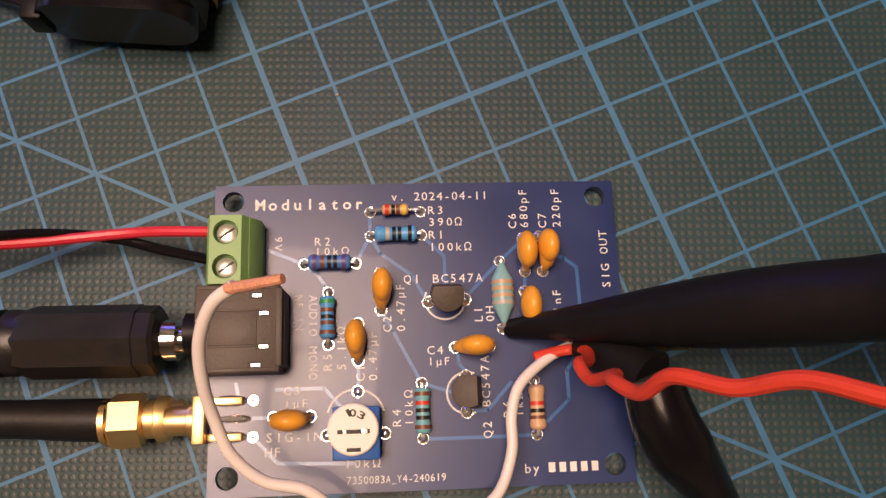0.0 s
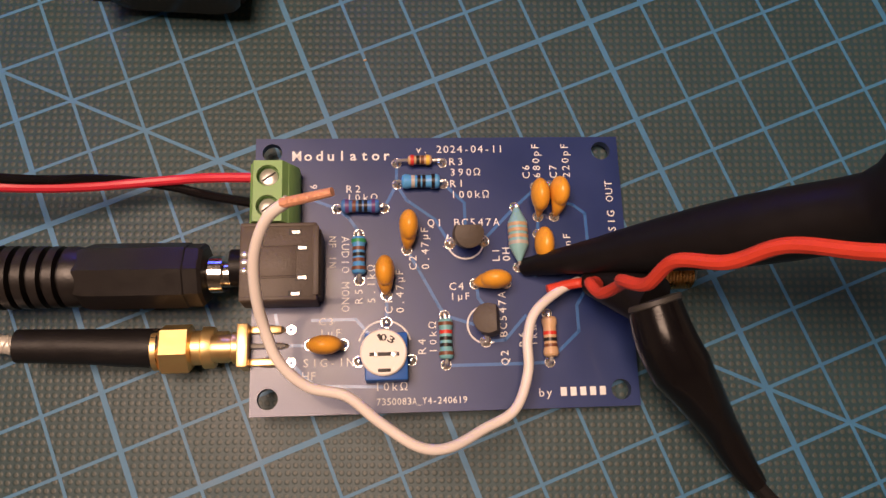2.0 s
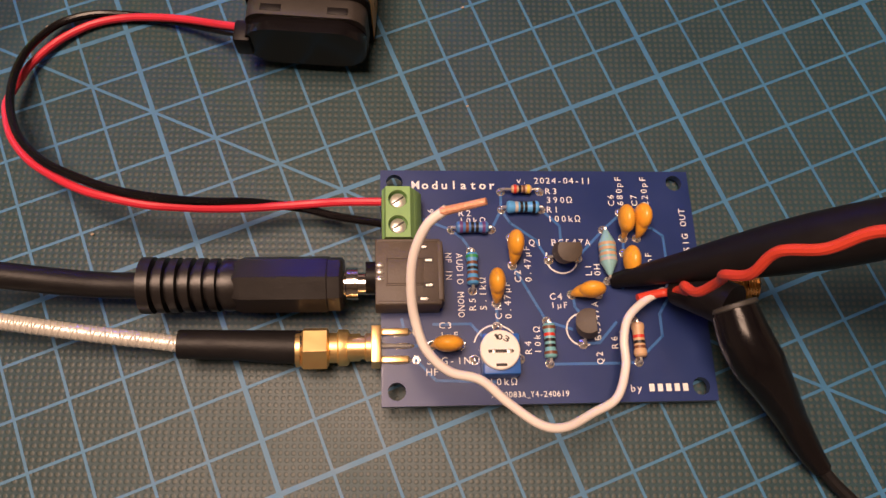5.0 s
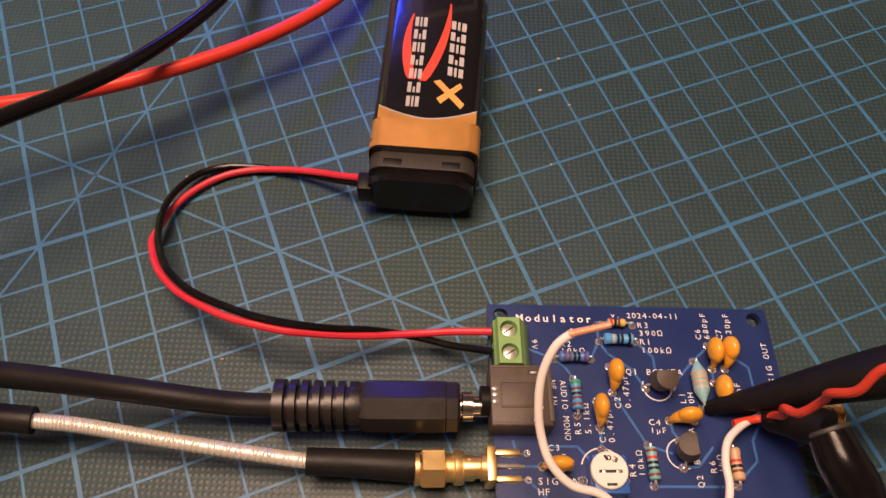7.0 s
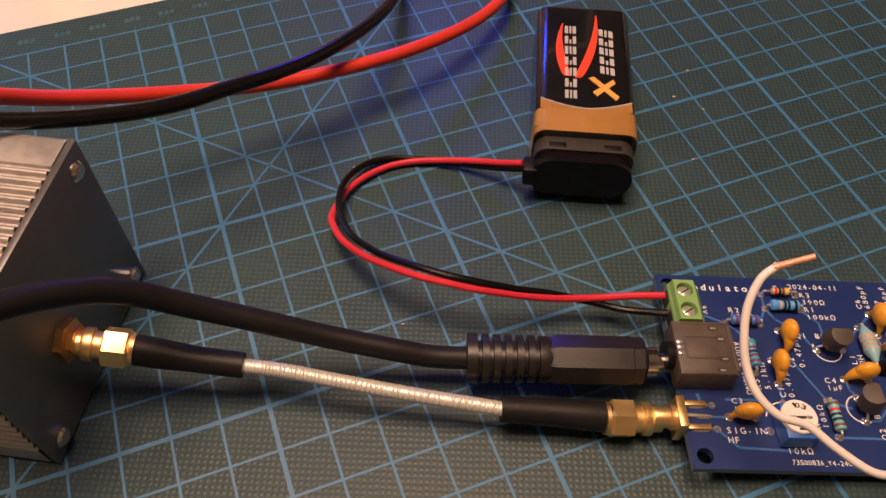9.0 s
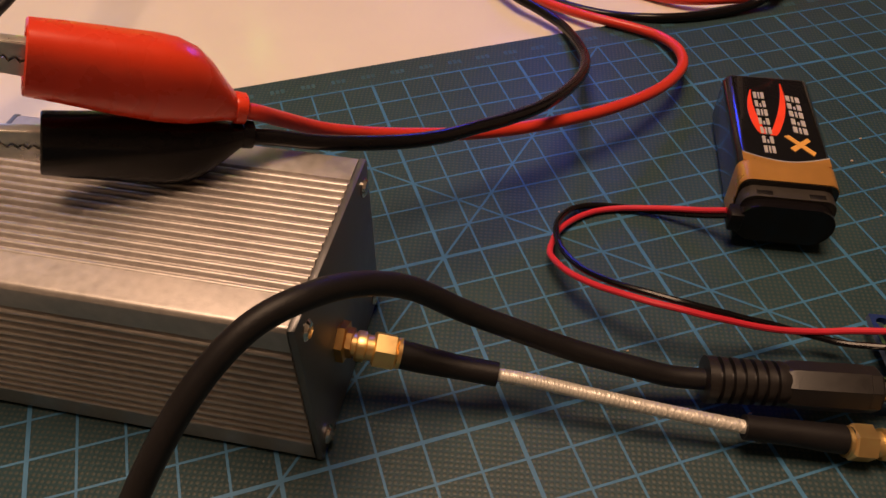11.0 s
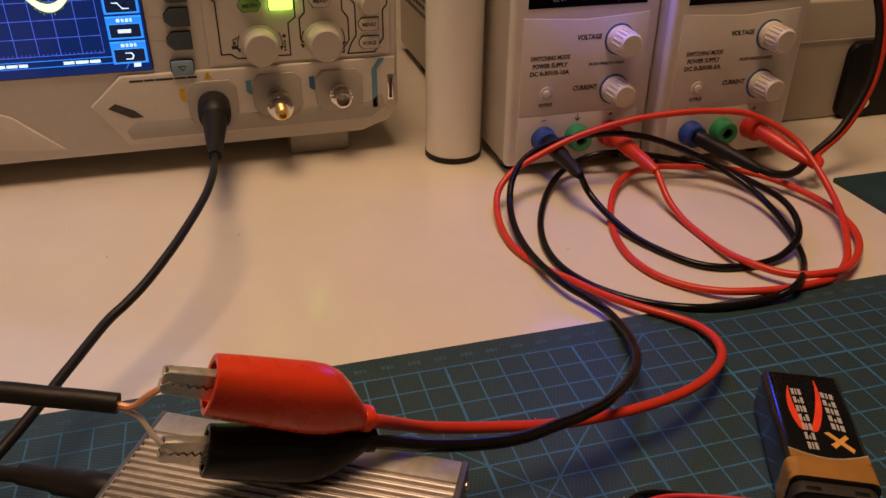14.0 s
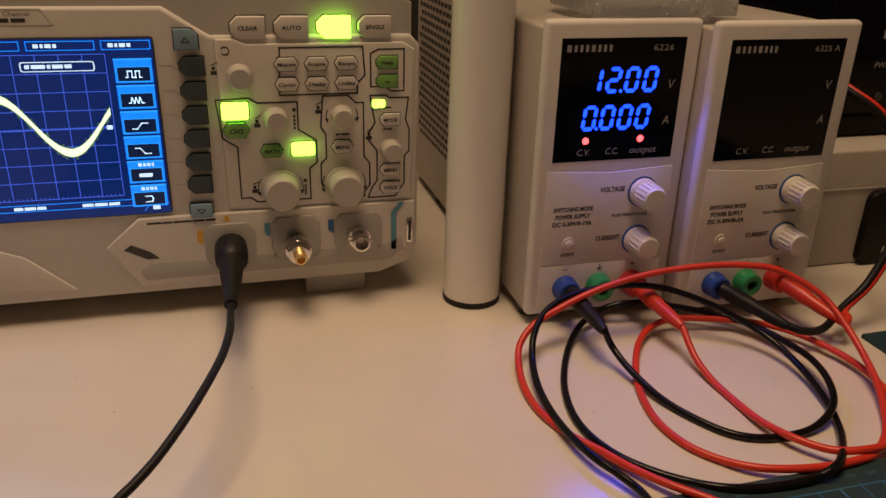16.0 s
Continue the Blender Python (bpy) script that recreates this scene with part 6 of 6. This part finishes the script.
key(-136.5, 129.5, 11, 6.4, KEY_GREEN, "green help key", "left", 1.6, "Help", 2.0, 6)
key(-136.5, 119.8, 11, 6.4, KEY_GREEN, "green print key", "left", 1.6, "o", 2.0, 2.4)
key(-214, 107, 13.2, 8.6, LIT_GREEN, "bright lit channel key", "none", rim=True)
key(-214, 97, 13.0, 8.0, KEY_GREEN, "green lit channel key", "hex", 2.2, "CH2", 2.6, 6.8)
key(-197, 85.5, 11.5, 6.6, KEY_GREEN, "green math key", "hex", 1.8, "MATH", 2.0, 7.4)
key(-181, 86, 12.0, 7.0, LIT_GREEN, "bright lit reference key", "none", 2.2)
key(-160.5, 86, 11.5, 7.0, CREAM2, "grey menu key", "hex", 1.8, "MENU", 2.1, 7.6)
key(-141, 108, 7.0, 4.4, LIT_GREEN, "small lit trigger lamp", rim=False, depth=0.6)
for z, txt in ((99.6, "MODE"), (72.0, "MENU"), (62.0, "FORCE")):
    key(-135, z, 10.5, 6.4, CREAM2, "grey trigger key", "left", 1.8, txt, 2.0, 7.2)


def knob(x, z, r, h, label="ivory rotary knob"):
    bm = bmesh.new()
    lathe_y(bm, [(r * 1.12, 0), (r * 1.1, 1.4), (r, 2.2), (r * 0.96, h - 1.0), (r * 0.86, h)], x, z, -1.2, 36)
    part("knob", bm, SKNOB, scope, label)


knob(-210.5, 124, 5.6, 8)
knob(-194, 102, 5.6, 8)
knob(-160.3, 102, 5.6, 8)
knob(-134.5, 83, 5.4, 8)
knob(-193.5, 64.8, 9.2, 13, "large ivory rotary knob")
knob(-160, 64.8, 9.2, 13, "large ivory rotary knob")
OUT = [
    [(-190.5, 137.5), (-149, 137.5), (-148, 123), (-152, 119), (-152, 114), (-191.5, 114), (-190.5, 137.5)],
    [(-145, 134), (-141, 136), (-127.5, 136), (-127.5, 114.5), (-134, 114.5), (-138, 117), (-145, 117), (-145, 134)],
    [(-223, 112.5), (-207, 113), (-203, 110.5), (-183, 110.5), (-183, 96), (-174, 90), (-174, 78), (-178, 75), (-178, 58), (-206, 58), (-209, 60.5), (-214, 60.5), (-214, 88), (-221, 93), (-223, 112.5)],
    [(-170, 113), (-157, 113), (-153, 109), (-149, 109), (-149, 80), (-146, 76), (-146, 64), (-149, 60), (-149, 57.5), (-167, 57.5), (-168, 62), (-172, 66), (-172, 77), (-169, 80), (-169, 93), (-171.5, 97), (-170, 113)],
    [(-145.5, 112.5), (-137, 112.5), (-135, 111), (-125, 111), (-126.5, 99), (-124.5, 94), (-124.5, 82), (-127, 79), (-127, 64), (-132, 56.5), (-147, 56.5), (-145, 62), (-142, 66), (-142, 83), (-146, 88), (-146, 93), (-143, 98), (-145.5, 112.5)],
]
for k, o in enumerate(OUT):
    bm = bmesh.new()
    ribbon(bm, o, 0.8, 1.15, 1.32 + 0.01 * k, FRONT)
    part("outline_groove", bm, PRINT, scope)
for x, z in ((-203.5, 101), (-172.5, 107), (-146.3, 92), (-206.8, 66), (-222.5, 128)):
    bm = bmesh.new()
    box(bm, (0, 0, 0), (3.0, 0.1, 2.0), 0, Matrix.Translation((x, -1.35, z - 2)))
    box(bm, (0, 0, 0), (1.5, 0.1, 1.8), 0, Matrix.Translation((x, -1.35, z + 0.2)))
    box(bm, (0, 0, 0), (3.4, 0.1, 0.5), 0, Matrix.Translation((x + 0.6, -1.35, z + 2.4)) @ Matrix.Rotation(radians(-25), 4, "Y"))
    part("push_symbol", bm, PRINT, scope)
# turning arrows and side marks round the knobs
for x, z, r in ((-193.5, 64.8, 11.6), (-160, 64.8, 11.6), (-160.3, 102, 8.2)):
    for s_ in (-1, 1):
        bm = bmesh.new()
        ribbon(bm, [(x + s_ * r * math.cos(a), z + r * math.sin(a)) for a in (radians(28 - 12 * k) for k in range(4))], 0.5, 1.2, 1.34, FRONT)
        a = radians(-14)
        px, pz = x + s_ * r * math.cos(a), z + r * math.sin(a)
        prism(bm, [(px - 1.1, pz + 1.2), (px + 1.1, pz + 1.2), (px - s_ * 0.4, pz - 1.2)], 1.2, 1.36, FRONT)
        part("turn_arrow", bm, PRINT, scope)
bm = bmesh.new()
ribbon(bm, [(-216.5 + 1.9 * math.cos(a), 136.5 + 1.9 * math.sin(a)) for a in (radians(150 - 26 * k) for k in range(12))], 0.5, 1.2, 1.34, FRONT)
part("turn_arrow", bm, PRINT, scope)
for x, z, h in ((-184.8, 101, 8.0), (-180.6, 64, 6.0)):
    bm = bmesh.new()
    for k in range(4):
        box(bm, (x, -1.3, z - h / 2 + k * h / 4), (1.1, 0.14, h / 4 * 0.7))
    box(bm, (0, 0, 0), (1.7, 0.14, 1.7), 0, Matrix.Translation((x, -1.3, z + h / 2 + 1.4)) @ Matrix.Rotation(radians(45), 4, "Y"))
    part("side_mark", bm, PRINT, scope)
bars([2.2, 4.5], -163.8, 92.0, 1.0, PRINT, scope, Matrix.Translation((0, -1.2, 0)) @ FRONT, "side_mark", 0.14)
bars([1.6, 3.4], -163.5, 52.9 + 4.6, 0.9, PRINT, scope, Matrix.Translation((0, -1.2, 0)) @ FRONT, "side_mark", 0.14)
bars([3.2, 3.6, 3.2], -145, 105.4, 0.9, PRINT, scope, Matrix.Translation((0, -1.2, 0)) @ FRONT, "side_mark", 0.14)
bars([1.4, 3.0], -138.5, 93.8, 1.0, PRINT, scope, Matrix.Translation((0, -1.2, 0)) @ FRONT, "side_mark", 0.14)
bars([7, 5, 9, 6, 5], -262, 49.6, 1.1, PRINT, scope, Matrix.Translation((0, -2.2, 0)) @ FRONT, "panel_bar", 0.1)
bm = bmesh.new()
prism(bm, [(-224.6, 48.8), (-220.4, 48.8), (-222.5, 52.4)], 2.2, 2.35, FRONT)
part("warning_sign", bm, YELLOW_TAG, scope)
# connectors
for x, z, tag in ((-221.5, 35.5, YELLOW_TAG), (-187, 37, CYAN_TAG), (-153, 36.5, BLUE_TAG)):
    bm = bmesh.new()
    prism(bm, [(x - 13, z - 6), (x - 9.5, z - 11), (x + 9.5, z - 11), (x + 13, z - 6), (x + 13, z + 8), (x + 9.5, z + 12), (x - 9.5, z + 12), (x - 13, z + 8)], 2.2, 3.6, FRONT, 0.6)
    pl = part("connector_plate", bm, CREAM3, scope)
    bm = bmesh.new()
    prism(bm, [(x - 16.5, z + 3), (x - 13.6, z + 1), (x - 13.6, z + 9), (x - 16.5, z + 9)], 2.3, 2.7, FRONT)
    part("channel_tag", bm, tag, scope)
for x, z in ((-187, 35), (-153, 35)):
    bm = bmesh.new()
    lathe_y(bm, [(6.2, 0), (6.2, 3), (4.8, 3.2), (4.8, 11), (4.1, 11.4), (3.7, 11.4), (3.7, 4)], x, z, -3.5, 28)
    bn = part("bnc_socket", bm, CHROME, scope, "nickel bayonet socket")
    for s in (-1, 1):
        bm = bmesh.new()
        lathe(bm, [(0.9, 0), (0.9, 1.4)], Matrix.Translation((x + s * 4.7, -10, z)) @ Matrix.Rotation(radians(90 * s), 4, "Y"), 10)
        part("bayonet_lug", bm, CHROME, bn)
    bm = bmesh.new()
    lathe_y(bm, [(1.9, 0), (1.9, 6.5), (0.7, 6.8)], x, z, -3.5, 16)
    part("socket_core", bm, POTW, bn)
bm = bmesh.new()
lathe_y(bm, [(6.9, 0), (6.9, 6), (6.2, 6.3), (6.2, 9.0), (5.2, 9.6), (3.6, 9.8)], -187, 34, -9, 26)
adapter = part("coax_adapter", bm, CHROME, scope, "nickel bayonet adapter with a gold thread")
bm = bmesh.new()
prof_ = []
for k in range(8):
    prof_ += [(3.3, 9.6 + k * 1.0), (2.8, 10.1 + k * 1.0)]
lathe_y(bm, prof_ + [(2.8, 18.4), (2.1, 18.5), (2.0, 15.0)], -187, 34, -9, 24)
part("adapter_thread", bm, GOLD, adapter, "gold screw thread")
bm = bmesh.new()
box(bm, (-124, -2.2, 36), (3.6, 1.2, 15), 0.4)
us = part("usb_port", bm, CHROME, scope)
bm = bmesh.new()
box(bm, (-124, -2.9, 36), (1.6, 0.4, 12))
part("port_slot", bm, PRINT, us)
bm = bmesh.new()
prism(bm, [(-134.5, 25), (-131.5, 25), (-131.5, 47), (-127, 53), (-130, 53), (-134.5, 47)], 2.2, 2.6, FRONT)
part("port_band", bm, CYAN_TAG, scope)
for x in (-165, -400):
    bm = bmesh.new()
    box(bm, (x, 20, 3.5), (34, 26, 13), 1.0)
    part("foot", bm, CREAM3, scope)

# ---- probe cable at the scope ----
pc = thing("probe_cable", "black probe cable plugged into the first channel", "cable")
bm = bmesh.new()
lathe(bm, [(7.0, 0), (8.3, 1), (8.6, 8), (8.2, 15), (6.5, 17.5), (3, 18.5)], Matrix.Translation((-221.5, 336.5, 35)) @ Matrix.Rotation(radians(98), 4, "X"), 28)
part("plug_cap", bm, BLACK, pc, "round black rubber plug")
bm = bmesh.new()
tube(bm, [(-221.7, 322, 33), (-222.2, 309, 31), (-222.8, 294, 29.3), (-223.3, 280, 28.6)], [6.6, 5.6, 4.2, 3.1], 18)
part("bend_relief", bm, BLACK, pc)
bm = bmesh.new()
tube(bm, [(-223.3, 284, 28.6), (-223.5, 272, 29.6), (-223.6, 256, 34), (-223.6, 240, 38.6), (-224.8, 226, 40.5), (-227.2, 215, 39.8), (-232, 202, 37.8), (-240, 184.5, 34.5), (-249.4, 168.5, 30.6), (-256.5, 159.5, 28), (-263.1, 152, 26), (-273.3, 131, 24.0), (-288, 104, 20), (-310, 75, 13), (-340, 45, 6), (-370, 10, 2.1)], 1.7, 12)
part("cable", bm, BLACK, pc)

# pendant lamp that lights the desk
cl = thing("pendant_lamp", "warm square lamp hanging on a rod over the desk", "lamp", look((-0.2516, 0.1608, 1.419), (-0.1316, 0.1008, 0.019)))
bm = bmesh.new()
box(bm, (0, 0, 14), (600, 600, 22), 4)
part("lamp_housing", bm, POLEW, cl)
rod = cl.matrix_world.inverted()
bm = bmesh.new()
tube(bm, [rod @ Vector((-0.2516, 0.1608, z)) * 1000 for z in (1.44, 2.01)], 8, 12, curve=False)
part("rod", bm, POLEW, cl)
